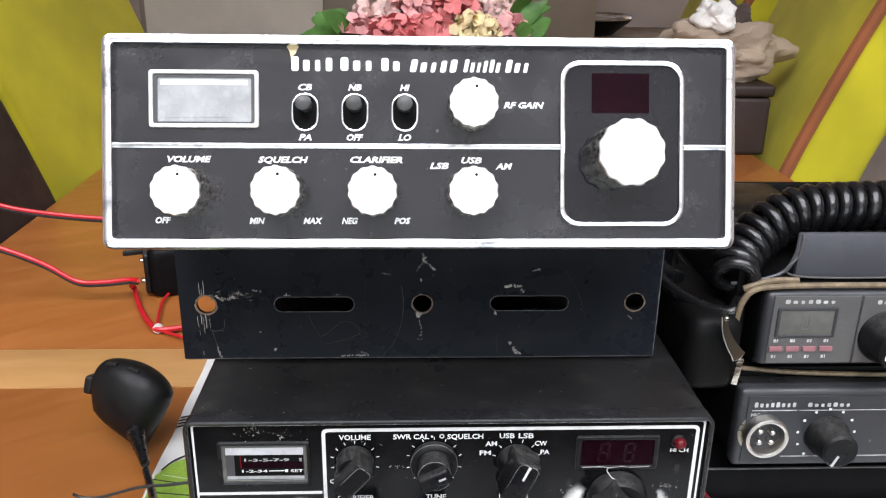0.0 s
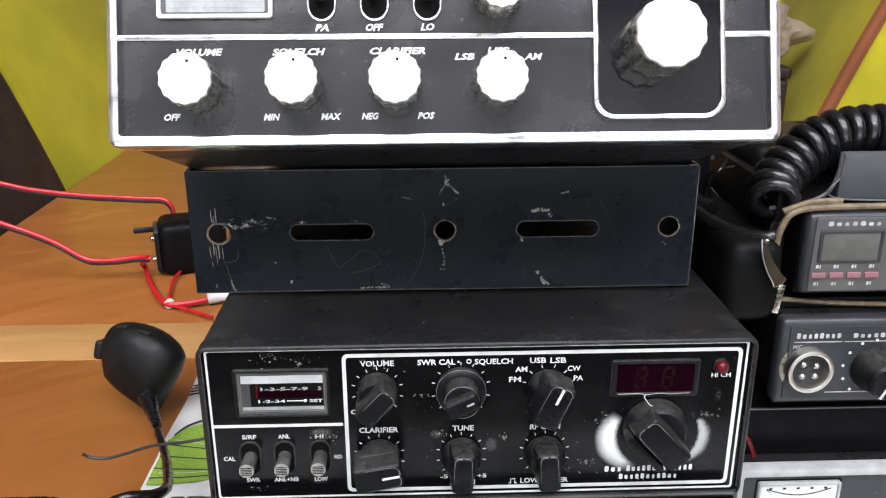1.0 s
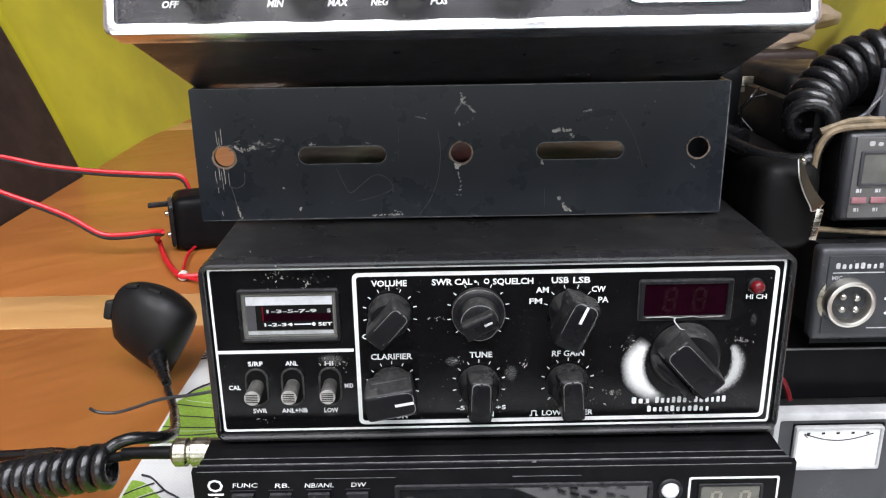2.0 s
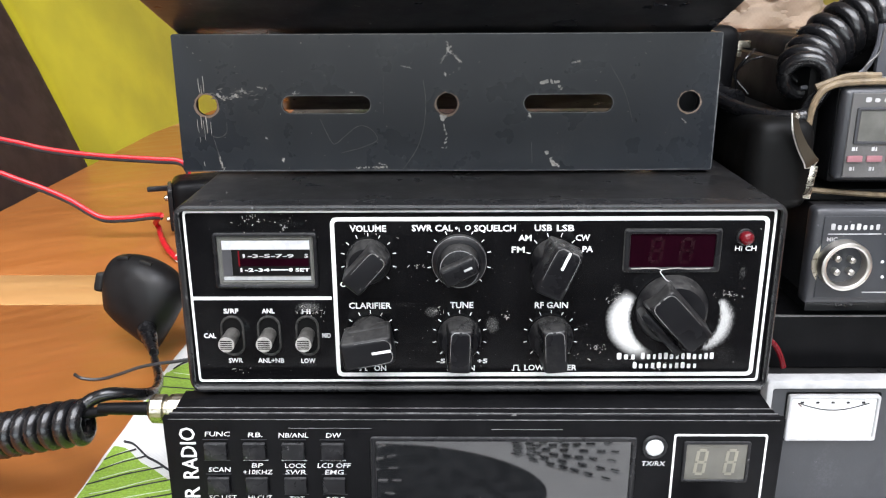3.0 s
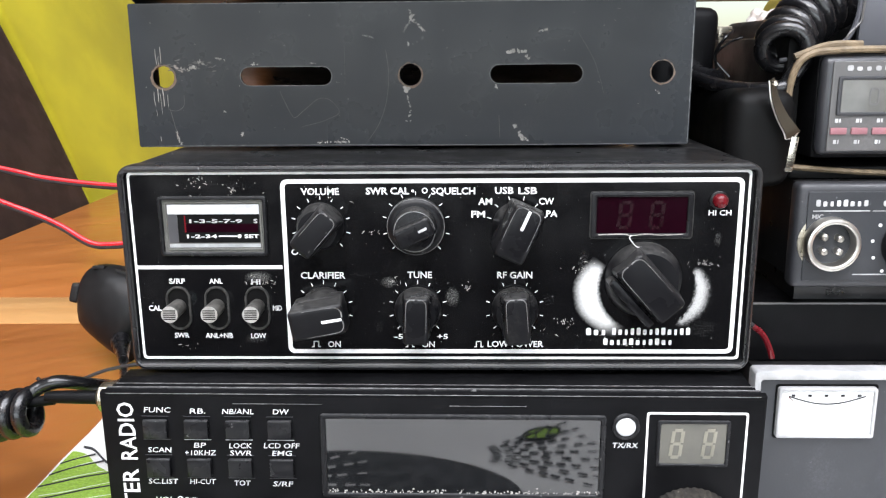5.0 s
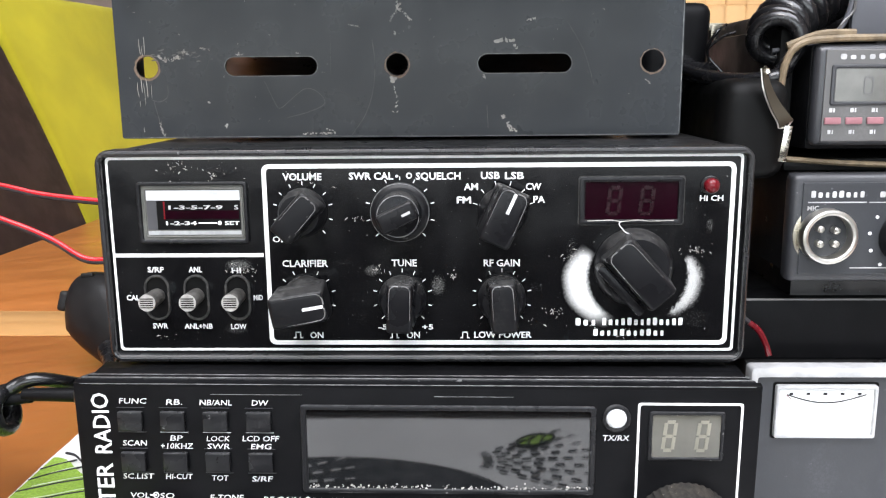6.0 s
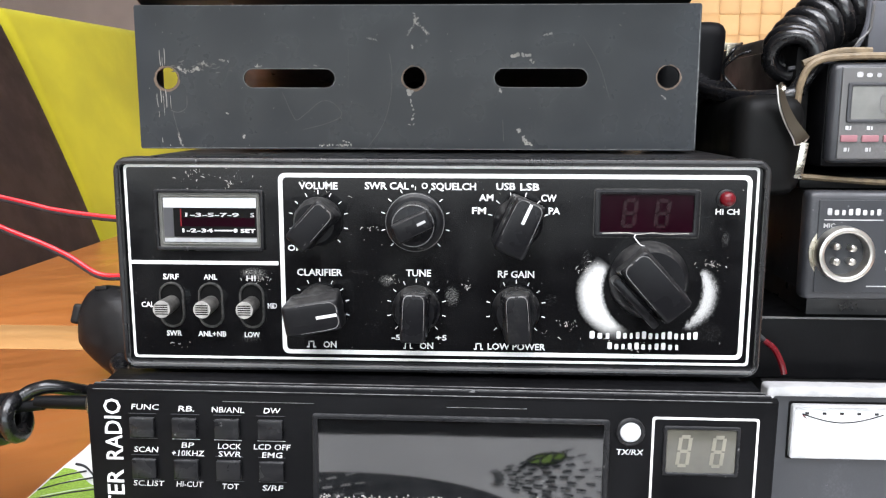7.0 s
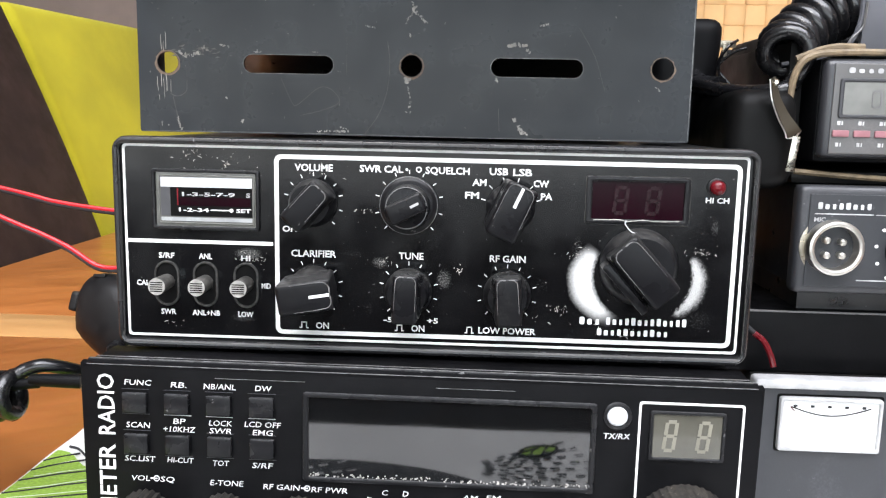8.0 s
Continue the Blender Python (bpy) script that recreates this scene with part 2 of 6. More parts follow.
LCD = plain("grey_liquid_crystal", (0.13, 0.13, 0.118), 0.18, coat=0.4)
RUST = worn("rusty_bare_steel", (0.21, 0.15, 0.11), (0.5, 0.46, 0.42), 0.6, 0.6, 0.6)
RIMWEAR = plain("dusty_slot_rim", (0.032, 0.031, 0.028), 0.6, vary=0.9, scale=800)
TIP = plain("worn_lever_tip", (0.34, 0.33, 0.31), 0.5, vary=0.3, scale=300)
FAINT = plain("faint_scuff", (0.115, 0.112, 0.105), 0.5, vary=0.4, scale=300)
SCRATCH = plain("bare_scratch", (0.42, 0.40, 0.37), 0.5, vary=0.4, scale=300)
LEATHER = worn("black_leather", (0.005, 0.005, 0.005), (0.05, 0.047, 0.043), 0.42, 0.08, 0.10, 420, shine=0.12)
BLUEGREY = worn("dark_slate_panel", (0.028, 0.030, 0.034), (0.11, 0.11, 0.12), 0.4, 0.2, 0.3, shine=0.5)
FLAP = worn("grey_leather_flap", (0.062, 0.064, 0.074), (0.19, 0.19, 0.19), 0.40, 0.30, 0.1, 420, shine=0.5)
HIDE = plain("tan_leather_edge", (0.20, 0.15, 0.09), 0.6, vary=0.4, scale=200)
WIRE_RED = plain("red_wire_insulation", (0.55, 0.012, 0.022), 0.35, vary=0.15)
SLEEVE = plain("white_plastic_sleeve", (0.72, 0.70, 0.68), 0.4)
OAK = wood("oak_veneer", (0.345, 0.115, 0.026), (0.475, 0.176, 0.045), -34)
OAK_LIGHT = wood("light_oak_inlay", (0.52, 0.27, 0.095), (0.66, 0.38, 0.15), 0)
LIME = fabric("lime_yellow_fabric", (0.52, 0.47, 0.014))
BROWN = plain("dark_brown_leather", (0.030, 0.017, 0.015), 0.55, vary=0.3, scale=14, bump=0.2)
PIPING = fabric("rust_brown_piping", (0.27, 0.085, 0.03))
LINEN = fabric("white_cotton", (0.74, 0.74, 0.72), 900)
LEAF_PRINT = fabric("green_print", (0.31, 0.51, 0.045), 700, 0.45)
INK = plain("black_print", (0.02, 0.02, 0.022), 0.8)
WALL = plain("pinkish_beige_plaster", (0.47, 0.385, 0.335), 0.85, vary=0.1, scale=6, bump=0.3)
# Serves both rubbed paint edges and edge highlights drawn as pale lines.
EDGE = plain("rubbed_and_highlight_edge", (0.17, 0.17, 0.168), 0.35, vary=0.6, scale=260)
DARKWALL = plain("dark_reflected_wall", (0.030, 0.023, 0.019), 0.6, vary=0.3, scale=9)
STRIP = plain("meter_reflection_strip", (0.54, 0.55, 0.57), 0.3, vary=0.15, scale=90, coat=0.3)
DIAL = plain("clouded_meter_window", (0.36, 0.37, 0.375), 0.25, vary=0.25, scale=90, coat=0.4)
DARKLEVER = plain("dark_grey_lever", (0.055, 0.055, 0.055), 0.4, vary=0.4, scale=200)
WHITE_WALL = plain("white_plaster", (0.74, 0.73, 0.70), 0.85, vary=0.06, scale=6, bump=0.3)
FLOOR = wood("dark_floor_boards", (0.035, 0.020, 0.013), (0.070, 0.040, 0.025), 90)
TAUPE = plain("taupe_lacquer", (0.27, 0.21, 0.165), 0.5, vary=0.12, scale=9)
BEIGE = plain("beige_lacquer", (0.58, 0.51, 0.42), 0.5, vary=0.1, scale=9)
WICKER = fabric("tan_wicker", (0.86, 0.68, 0.46), 55)
# daylight glows through the thin weave
wick = WICKER.node_tree
glow, blend = wick.nodes.new("ShaderNodeBsdfTranslucent"), wick.nodes.new("ShaderNodeMixShader")
glow.inputs["Color"].default_value = (0.94, 0.76, 0.53, 1)
blend.inputs[0].default_value = 0.7
wick.links.new(wick.nodes["Principled BSDF"].outputs[0], blend.inputs[1])
wick.links.new(glow.outputs[0], blend.inputs[2])
wick.links.new(blend.outputs[0], wick.nodes["Material Output"].inputs["Surface"])
PETAL = [plain(n, c, 0.6, vary=0.25, scale=45) for n, c in (("coral_petal", (0.80, 0.24, 0.24)), ("pink_petal", (0.84, 0.42, 0.42)), ("pale_petal", (0.86, 0.62, 0.58)), ("yellow_petal", (0.85, 0.70, 0.40)))]
GREEN = plain("green_leaf", (0.075, 0.19, 0.035), 0.5, vary=0.35, scale=40)
WRAP = worn("black_and_white_wrap", (0.02, 0.02, 0.025), (0.4, 0.4, 0.42), 0.4, 0.5, 0.8, 200)
KNIT = fabric("beige_knit", (0.36, 0.28, 0.21), 260)
FLUFF = fabric("white_fleece", (0.75, 0.73, 0.70), 300)
DARKFLUFF = fabric("dark_brown_fleece", (0.06, 0.04, 0.035), 300)


# ---- shapes, in millimetres ----
def rbox(x0, x1, y0, y1, z0, z1, bev=0.0, seg=2):
    bm = bmesh.new()
    bmesh.ops.create_cube(bm, size=1, matrix=Matrix.LocRotScale(((x0 + x1) / 2, (y0 + y1) / 2, (z0 + z1) / 2), None, (x1 - x0, y1 - y0, z1 - z0)))
    if bev:
        bmesh.ops.bevel(bm, geom=bm.edges[:], offset=bev, segments=seg, profile=0.6, affect="EDGES")
    return bm


def outline(cx, cz, w, h, r, n=5):
    """A rounded rectangle in the upright plane."""
    r = min(r, w / 2 - 1e-4, h / 2 - 1e-4)
    pts = []
    for k, (sx, sz) in enumerate(((1, 1), (-1, 1), (-1, -1), (1, -1))):
        for i in range(n + 1):
            a = math.pi / 2 * (k + i / n)
            pts.append((cx + sx * (w / 2 - r) + r * math.cos(a), cz + sz * (h / 2 - r) + r * math.sin(a)))
    return pts


def circle(cx, cz, r, n=28):
    return [(cx + r * math.cos(2 * math.pi * i / n), cz + r * math.sin(2 * math.pi * i / n)) for i in range(n)]


def plate(loops, y0, y1, bev=0.0):
    """A plate from an outer outline and holes, between two depths (y0 is the front)."""
    bm = bmesh.new()
    if len(loops) == 2 and len(loops[0]) == len(loops[1]):
        def inset(loop, d):
            out = []
            for i, (x, z) in enumerate(loop):
                (ax, az), (bx, bz) = loop[i - 1], loop[(i + 1) % len(loop)]
                n = Vector((-(bz - az), bx - ax)).normalized()
                out.append((x + n.x * d, z + n.y * d))
            return out
        o, h = loops
        rows = [(o, y1), (o, y0 + bev)] + ([(inset(o, bev * 0.3), y0 + bev * 0.3), (inset(o, bev), y0), (inset(h, -bev), y0), (inset(h, -bev * 0.3), y0 + bev * 0.3)] if bev else []) + [(h, y0 + bev), (h, y1)]
        rings = [[bm.verts.new((x, y, z)) for x, z in loop] for loop, y in rows]
        for a, b in zip(rings, rings[1:] + rings[:1]):
            for i in range(len(a)):
                bm.faces.new((a[i], a[(i + 1) % len(a)], b[(i + 1) % len(a)], b[i]))
        bmesh.ops.recalc_face_normals(bm, faces=bm.faces[:])
        return bm
    edges = []
    for loop in loops:
        vs = [bm.verts.new((x, y0, z)) for x, z in loop]
        edges += [bm.edges.new((vs[i], vs[(i + 1) % len(vs)])) for i in range(len(vs))]
    bmesh.ops.triangle_fill(bm, use_beauty=True, use_dissolve=False, edges=edges)
    bmesh.ops.dissolve_limit(bm, angle_limit=0.01, verts=bm.verts[:], edges=bm.edges[:])
    got = bmesh.ops.extrude_face_region(bm, geom=bm.faces[:])
    bmesh.ops.translate(bm, verts=[v for v in got["geom"] if isinstance(v, bmesh.types.BMVert)], vec=(0, y1 - y0, 0))
    bmesh.ops.recalc_face_normals(bm, faces=bm.faces[:])
    if bev:
        rim = [e for e in bm.edges if all(abs(v.co.y - y0) < 1e-5 for v in e.verts) and len(e.link_faces) == 2 and e.calc_face_angle(0) > 0.8]
        bmesh.ops.bevel(bm, geom=rim, offset=bev, segments=2, profile=0.5, affect="EDGES")
    return bm


def lathe(cx, cz, profile, n=32, lobes=0, depth=0.0, start=0.0):
    """Turned about the axis that points out of a panel; profile rows are (radius, y)."""
    bm = bmesh.new()
    rings = []
    for r, y in profile:
        ring = []
        for i in range(n):
            a = 2 * math.pi * i / n + start
            q = r * (1 - depth * (0.5 + 0.5 * math.cos(lobes * a))) if lobes else r
            ring.append(bm.verts.new((cx + q * math.cos(a), y, cz + q * math.sin(a))))
        rings.append(ring)
    for a, b in zip(rings, rings[1:]):
        for i in range(n):
            bm.faces.new((a[i], a[(i + 1) % n], b[(i + 1) % n], b[i]))
    bm.faces.new(rings[-1])
    bm.faces.new(rings[0][::-1])
    bmesh.ops.recalc_face_normals(bm, faces=bm.faces[:])
    return bm


def spline(pts, n=10):
    """Catmull-Rom through the points."""
    p = [Vector(q) for q in pts]
    p = [2 * p[0] - p[1]] + p + [2 * p[-1] - p[-2]]
    out = []
    for i in range(1, len(p) - 2):
        for k in range(n):
            t = k / n
            out.append(0.5 * (2 * p[i] + (p[i + 1] - p[i - 1]) * t + (2 * p[i - 1] - 5 * p[i] + 4 * p[i + 1] - p[i + 2]) * t * t + (3 * p[i] - p[i - 1] - 3 * p[i + 1] + p[i + 2]) * t ** 3))
    out.append(p[-2])
    return out


def frames_along(path):
    side = Vector((0.13, 0.31, 0.94))
    out = []
    for i, q in enumerate(path):
        d = (path[min(i + 1, len(path) - 1)] - path[max(i - 1, 0)]).normalized()
        side = (side - d * side.dot(d)).normalized()
        out.append((q, d, side, d.cross(side)))
    return out


def tube(pts, r, sides=8, smooth=10, taper=None):
    path = spline(pts, smooth) if smooth else [Vector(q) for q in pts]
    bm = bmesh.new()
    rings = []
    fr = frames_along(path)
    for k, (q, d, s, u) in enumerate(fr):
        rr = r if taper is None else r + (taper - r) * k / (len(fr) - 1)
        rings.append([bm.verts.new(q + rr * (math.cos(2 * math.pi * i / sides) * s + math.sin(2 * math.pi * i / sides) * u)) for i in range(sides)])
    for a, b in zip(rings, rings[1:]):
        for i in range(sides):
            bm.faces.new((a[i], a[(i + 1) % sides], b[(i + 1) % sides], b[i]))
    bm.faces.new(rings[-1])
    bm.faces.new(rings[0][::-1])
    bmesh.ops.recalc_face_normals(bm, faces=bm.faces[:])
    return bm


def coil(pts, R, r, pitch, sides=10, per=18, phase=0.0, hand=1, narrow=1.0):
    """A coiled cord wound about a curve, its first turns drawn narrower."""
    path = spline(pts, 40)
    run, total = [0.0], 0.0
    for a, b in zip(path, path[1:]):
        total += (b - a).length
        run.append(total)
    fr = frames_along(path)
    steps = int(total / pitch * per)
    pos, j = [], 0
    for k in range(steps + 1):
        s = total * k / steps
        while j < len(run) - 2 and run[j + 1] < s:
            j += 1
        f = (s - run[j]) / max(1e-9, run[j + 1] - run[j])
        q = fr[j][0].lerp(fr[j + 1][0], f)
        a = hand * 2 * math.pi * k / per + phase
        pos.append(q + R * min(1.0, narrow + (1 - narrow) * s / 34) * (math.cos(a) * fr[j][2] + math.sin(a) * fr[j][3]))
    return tube(pos, r, sides, 0)


def ribbon(pts, w, y):
    """A thin stroke on an upright panel."""
    bm = bmesh.new()
    rows = []
    for i, (x, z) in enumerate(pts):
        a, b = pts[max(i - 1, 0)], pts[min(i + 1, len(pts) - 1)]
        d = Vector((b[0] - a[0], b[1] - a[1])).normalized()
        q = w / 2 * (0.35 if i in (0, len(pts) - 1) else 1)
        rows.append([bm.verts.new((x - d.y * q, y, z + d.x * q)), bm.verts.new((x + d.y * q, y, z - d.x * q))])
    for a, b in zip(rows, rows[1:]):
        bm.faces.new((a[0], a[1], b[1], b[0]))
    return bm


def flecked(pts, w, y, rng):
    """Paint knocked off in small flecks along a line."""
    bits = []
    for p in spline([(x, z, 0) for x, z in pts], 9):
        for k in range(2):
            if rng.random() < 0.55:
                x, z = p.x + rng.gauss(0, 0.22 * w), p.y + rng.gauss(0, 0.22 * w)
                a, L = rng.uniform(0, 3.14), rng.uniform(0.3, 1.3) * (0.4 + 0.5 * w)
                bits.append(ribbon([(x, z), (x + L * 0.5 * math.cos(a), z + L * 0.5 * math.sin(a) + 0.1), (x + L * math.cos(a), z + L * math.sin(a))], rng.uniform(0.25, 0.8) * w, y - rng.uniform(0, 0.12)))
    return bits


def merged(*meshes):
    out = bmesh.new()
    for bm in meshes:
        me = bpy.data.meshes.new("piece")
        bm.to_mesh(me)
        bm.free()
        out.from_mesh(me)
        bpy.data.meshes.remove(me)
    return out


def turned(bm, m):
    bmesh.ops.transform(bm, matrix=m, verts=bm.verts[:])
    return bm


def part(name, bm, material, parent, label="", smooth=True):
    bmesh.ops.scale(bm, vec=(0.001, 0.001, 0.001), verts=bm.verts[:])
    me = bpy.data.meshes.new(name)
    bm.to_mesh(me)
    bm.free()
    me.materials.append(material)
    if smooth:
        me.polygons.foreach_set("use_smooth", [True] * len(me.polygons))
        me.set_sharp_from_angle(angle=radians(38))
    ob = new(name, me)
    ob.parent = parent
    if label:
        ob["label"] = label
    return ob


def thing(name, m, label, category, group=""):
    ob = new(name)
    ob.empty_display_size = 0.02
    ob.matrix_world = m
    return tagged(ob, label, category, group)


def lettering(words, cx, cz, h, parent, y=-0.12, w=None, material=None, left=False, turn=0.0, bold=0.025, shear=0.0):
    """Printed words on an upright panel: middle (or left end), capital height and width in millimetres."""
    cu = bpy.data.curves.new("lettering", "FONT")
    cu.body, cu.size, cu.offset, cu.resolution_u = words, 1.0, bold, 2
    ob = bpy.data.objects.new("lettering", cu)
    me = bpy.data.meshes.new_from_object(ob)
    bpy.data.objects.remove(ob)
    bpy.data.curves.remove(cu)
    co = np.zeros(len(me.vertices) * 3)
    me.vertices.foreach_get("co", co)
    co = co.reshape(-1, 3)
    co[:, 0] += shear * co[:, 1]
    lo, hi = co.min(0), co.max(0)
    k = h / 0.72
    kx = w / (hi[0] - lo[0]) if w else k * 0.98
    u = (co[:, 0] - (lo[0] if left else (lo[0] + hi[0]) / 2)) * kx
    v = (co[:, 1] - 0.36) * k
    a = radians(turn)
    out = np.stack([cx + u * math.cos(a) - v * math.sin(a), np.full(len(u), y), cz + u * math.sin(a) + v * math.cos(a)], 1) * 0.001
    me.vertices.foreach_set("co", out.ravel())
    me.materials.append(material or PRINT)
    ob = new("lettering", me)
    ob.parent = parent
    return ob


def word_bars(x0, x1, cz, h, count, parent, y=-0.12, material=None, slant=0.0):
    """A maker's wordmark as plain blocks."""
    step = (x1 - x0) / count
    for i in range(count):
        hh = h * (0.95, 0.72, 0.72, 0.86)[i % 4]
        w = step * (0.66, 0.60, 0.46, 0.58)[i % 4]
        bm = plate([outline(x0 + (i + 0.5) * step, cz - h / 2 + hh / 2, w, hh, 0.3 * w, 3)], y, y + 0.1)
        part("wordmark_bar", turned(bm, Matrix(((1, 0, slant, -slant * cz), (0, 1, 0, 0), (0, 0, 1, 0), (0, 0, 0, 1)))), material or PRINT, parent, smooth=False)


def ticks(cx, cz, r0, r1, angles, parent, w=0.29, material=None):
    """Scale marks round a knob; angles are degrees clockwise from the top."""
    for a in angles:
        b = rbox(-w / 2, w / 2, -0.14, -0.04, r0, r1)
        part("scale_mark", turned(b, Matrix.Translation((cx, 0, cz)) @ Matrix.Rotation(radians(a), 4, "Y")), material or PRINT, parent, smooth=False)


SEGS = ((0, 1, 1, 0), (0.5, 0.5, 0, 1), (0.5, -0.5, 0, 1), (0, -1, 1, 0), (-0.5, -0.5, 0, 1), (-0.5, 0.5, 0, 1), (0, 0, 1, 0))


def digit(cx, cz, w, h, y, t, parent, material, lit="0123456"):
    for i in map(int, lit):
        sx, sz, hor, ver = SEGS[i]
        lx, lz = (w * 0.42 if hor else t / 2), (t / 2 if hor else h * 0.22)
        b = rbox(cx + sx * w - lx, cx + sx * w + lx, y, y + 0.1, cz + sz * h / 2 - lz, cz + sz * h / 2 + lz)
        part("segment", turned(b, Matrix(((1, 0, 0.1, -0.1 * cz), (0, 1, 0, 0), (0, 0, 1, 0), (0, 0, 0, 1)))), material, parent, smooth=False)


# ---- the room ----
def slab(name, x0, x1, y0, y1, z0, z1, material, label, category, bev=0.0):
    ob = part(name, rbox(x0, x1, y0, y1, z0, z1, bev), material, None, smooth=bool(bev))
    return tagged(ob, label, category, kind="structure")


slab("floor", -2200, 2200, -2100, 2700, -790, -750, FLOOR, "dark brown boarded floor under the table", "floor")
W = [(600, 215), (1560, 215), (1560, 1250), (600, 1250)]
bm = plate([[(-2200, -750), (2200, -750), (2200, 1650), (-2200, 1650)], W], 2600, 2700)
tagged(part("wall_north", bm, WALL, None, smooth=False), "pinkish-beige plastered wall behind the table with a window", "wall", kind="structure")
window = thing("window_3", pose(0, 2.66, 0), "white-framed window in the far wall, bright with daylight", "window")
tagged(window, kind="structure")
part("window_frame", plate([W, [(640, 250), (1520, 250), (1520, 1210), (640, 1210)]], 0, 38), WHITE_WALL, window, smooth=False)
part("mullion", rbox(1062, 1098, 2, 36, 251, 1209, 3), WHITE_WALL, window)
part("window_sill", rbox(560, 1600, -110, -1, 190, 214, 4), WHITE_WALL, window)
slab("wall_east", 2100, 2200, -2000, 2600, -750, 1650, WALL, "pinkish-beige plastered side wall", "wall")


slab("wall_west", -2200, -2100, -2000, 2600, -750, 1650, WALL, "pinkish-beige plastered side wall", "wall")
# Unseen wall added behind the camera: white above, dark below, to shape reflections.
slab("wall_south_upper", -2200, 2200, -2100, -2000, 721, 1650, WHITE_WALL, "unseen white upper wall, added to brighten the knob caps' reflections", "wall")
bm = plate([[(-2200, -750), (2200, -750), (2200, 720), (-2200, 720)], [(-1340, -40), (1140, -40), (1140, 690), (-1340, 690)]], -2100, -2000)
tagged(part("wall_south", bm, DARKWALL, None, smooth=False), "unseen dark wall with a low window, added for dark reflections", "wall", kind="structure")
window = thing("window_2", pose(0, -2.06, 0), "white-framed low window, unseen, added for the bracket's bluish reflection", "window")
tagged(window, kind="structure")
part("window_frame", plate([[(-1340, -40), (1140, -40), (1140, 690), (-1340, 690)], [(-1310, -10), (1110, -10), (1110, 660), (-1310, 660)]], 0, 40), WHITE_WALL, window, smooth=False)

# the ceiling, with a roof window through it
R = (-1160, 1360, -1680, -160)
hole = [(R[0], R[2]), (R[1], R[2]), (R[1], R[3]), (R[0], R[3])]
bm = plate([[(-2200, -2100), (2200, -2100), (2200, 2700), (-2200, 2700)], hole], 0, 60)
ceiling = part("ceiling", turned(bm, Matrix(((1, 0, 0, 0), (0, 0, 1, 0), (0, 1, 0, 1650), (0, 0, 0, 1)))), WHITE_WALL, None, smooth=False)
tagged(ceiling, "plain white plastered ceiling with a roof window", "ceiling", kind="structure")
window = thing("window_1", pose(0, 0, 1.66), "white-framed roof window letting in overcast daylight", "window")
tagged(window, kind="structure")
bm = plate([hole, [(R[0] + 40, R[2] + 40), (R[1] - 40, R[2] + 40), (R[1] - 40, R[3] - 40), (R[0] + 40, R[3] - 40)]], 0, 40)
part("window_frame", turned(bm, Matrix(((1, 0, 0, 0), (0, 0, 1, 0), (0, 1, 0, 0), (0, 0, 0, 1)))), WHITE_WALL, window, smooth=False)

sideboard = thing("sideboard", pose(0, 2.35, -0.75), "taupe lacquered sideboard with one beige door against the wall", "sideboard")
part("carcass", rbox(-1300, 1300, -180, 240, 0, 800, 4), TAUPE, sideboard)
part("door", rbox(-740, -250, -200, -182, 20, 1190, 3), BEIGE, sideboard, "beige tall door")
part("door", rbox(-1180, -760, -200, -182, 20, 780, 3), TAUPE, sideboard)
part("door", rbox(350, 900, -200, -182, 20, 780, 3), TAUPE, sideboard)
part("upper_cabinet", rbox(-760, 520, -180, 240, 804, 1200, 4), TAUPE, sideboard)

blind = thing("woven_blind", pose(1.08, 2.592, 0.335), "tan woven blind drawn part-way down over the window", "blind")
part("head_rail", rbox(-500, 500, -34, -2, 925, 960, 4), HIDE, blind)
part("bottom_bar", rbox(-500, 500, -16, -3, -8, 4, 3), HIDE, blind)
for i in range(15):
    for j in range(14):
        u, v = -495 + 66 * (i + 0.5), 5 + 66 * (j + 0.5)
        k = 1 if (i + j) % 2 else 0
        part("woven_strip", rbox(u - 34.5, u + 34.5, -9 - 4 * k, -3 - 2 * k, v - 34.5, v + 34.5, 2, 1), WICKER, blind)

bowl = thing("metal_bowl", pose(0.545, 2.33, 0.05), "shallow black bowl with a bright metal rim on the sideboard", "bowl")
part("body", turned(lathe(0, 0, [(40, 0), (60, 2), (110, 40), (118, 52), (112, 52), (60, 12), (1, 10)], 40), Matrix.Rotation(radians(90), 4, "X")), MATT, bowl)
part("rim", turned(lathe(0, 0, [(117, 50), (121, 54), (117, 60), (111, 54)], 40), Matrix.Rotation(radians(90), 4, "X")), CHROME, bowl)


# ---- the table and the cloth on it ----
table = thing("dining_table", pose(0.035, 0.5, -0.75), "varnished oak dining table with a pale inlaid band across its top", "table")
TOP = (-495, 500)
for y0, y1, mat, name in ((-680, -215.5, OAK, "board"), (-214.5, -152, OAK_LIGHT, "inlay_band"), (-151, 560, OAK, "board"), (561, 622, OAK_LIGHT, "inlay_band"), (623, 1150, OAK, "board")):
    part(name, rbox(TOP[0], TOP[1], y0, y1, 722, 750, 1.2), mat, table, "pale oak band" if mat is OAK_LIGHT else "")
part("apron", rbox(-440, 450, -640, 1050, 640, 721, 2), OAK, table)
for x in (-450, 400):
    for y in (-662, 1030):
        part("leg", rbox(x, x + 70, y, y + 70, 0, 721, 4), OAK, table)

cloth = thing("table_mat", pose(0, 0, 0.0), "white cotton mat printed with green black-veined leaves, lying under the radios", "table mat")


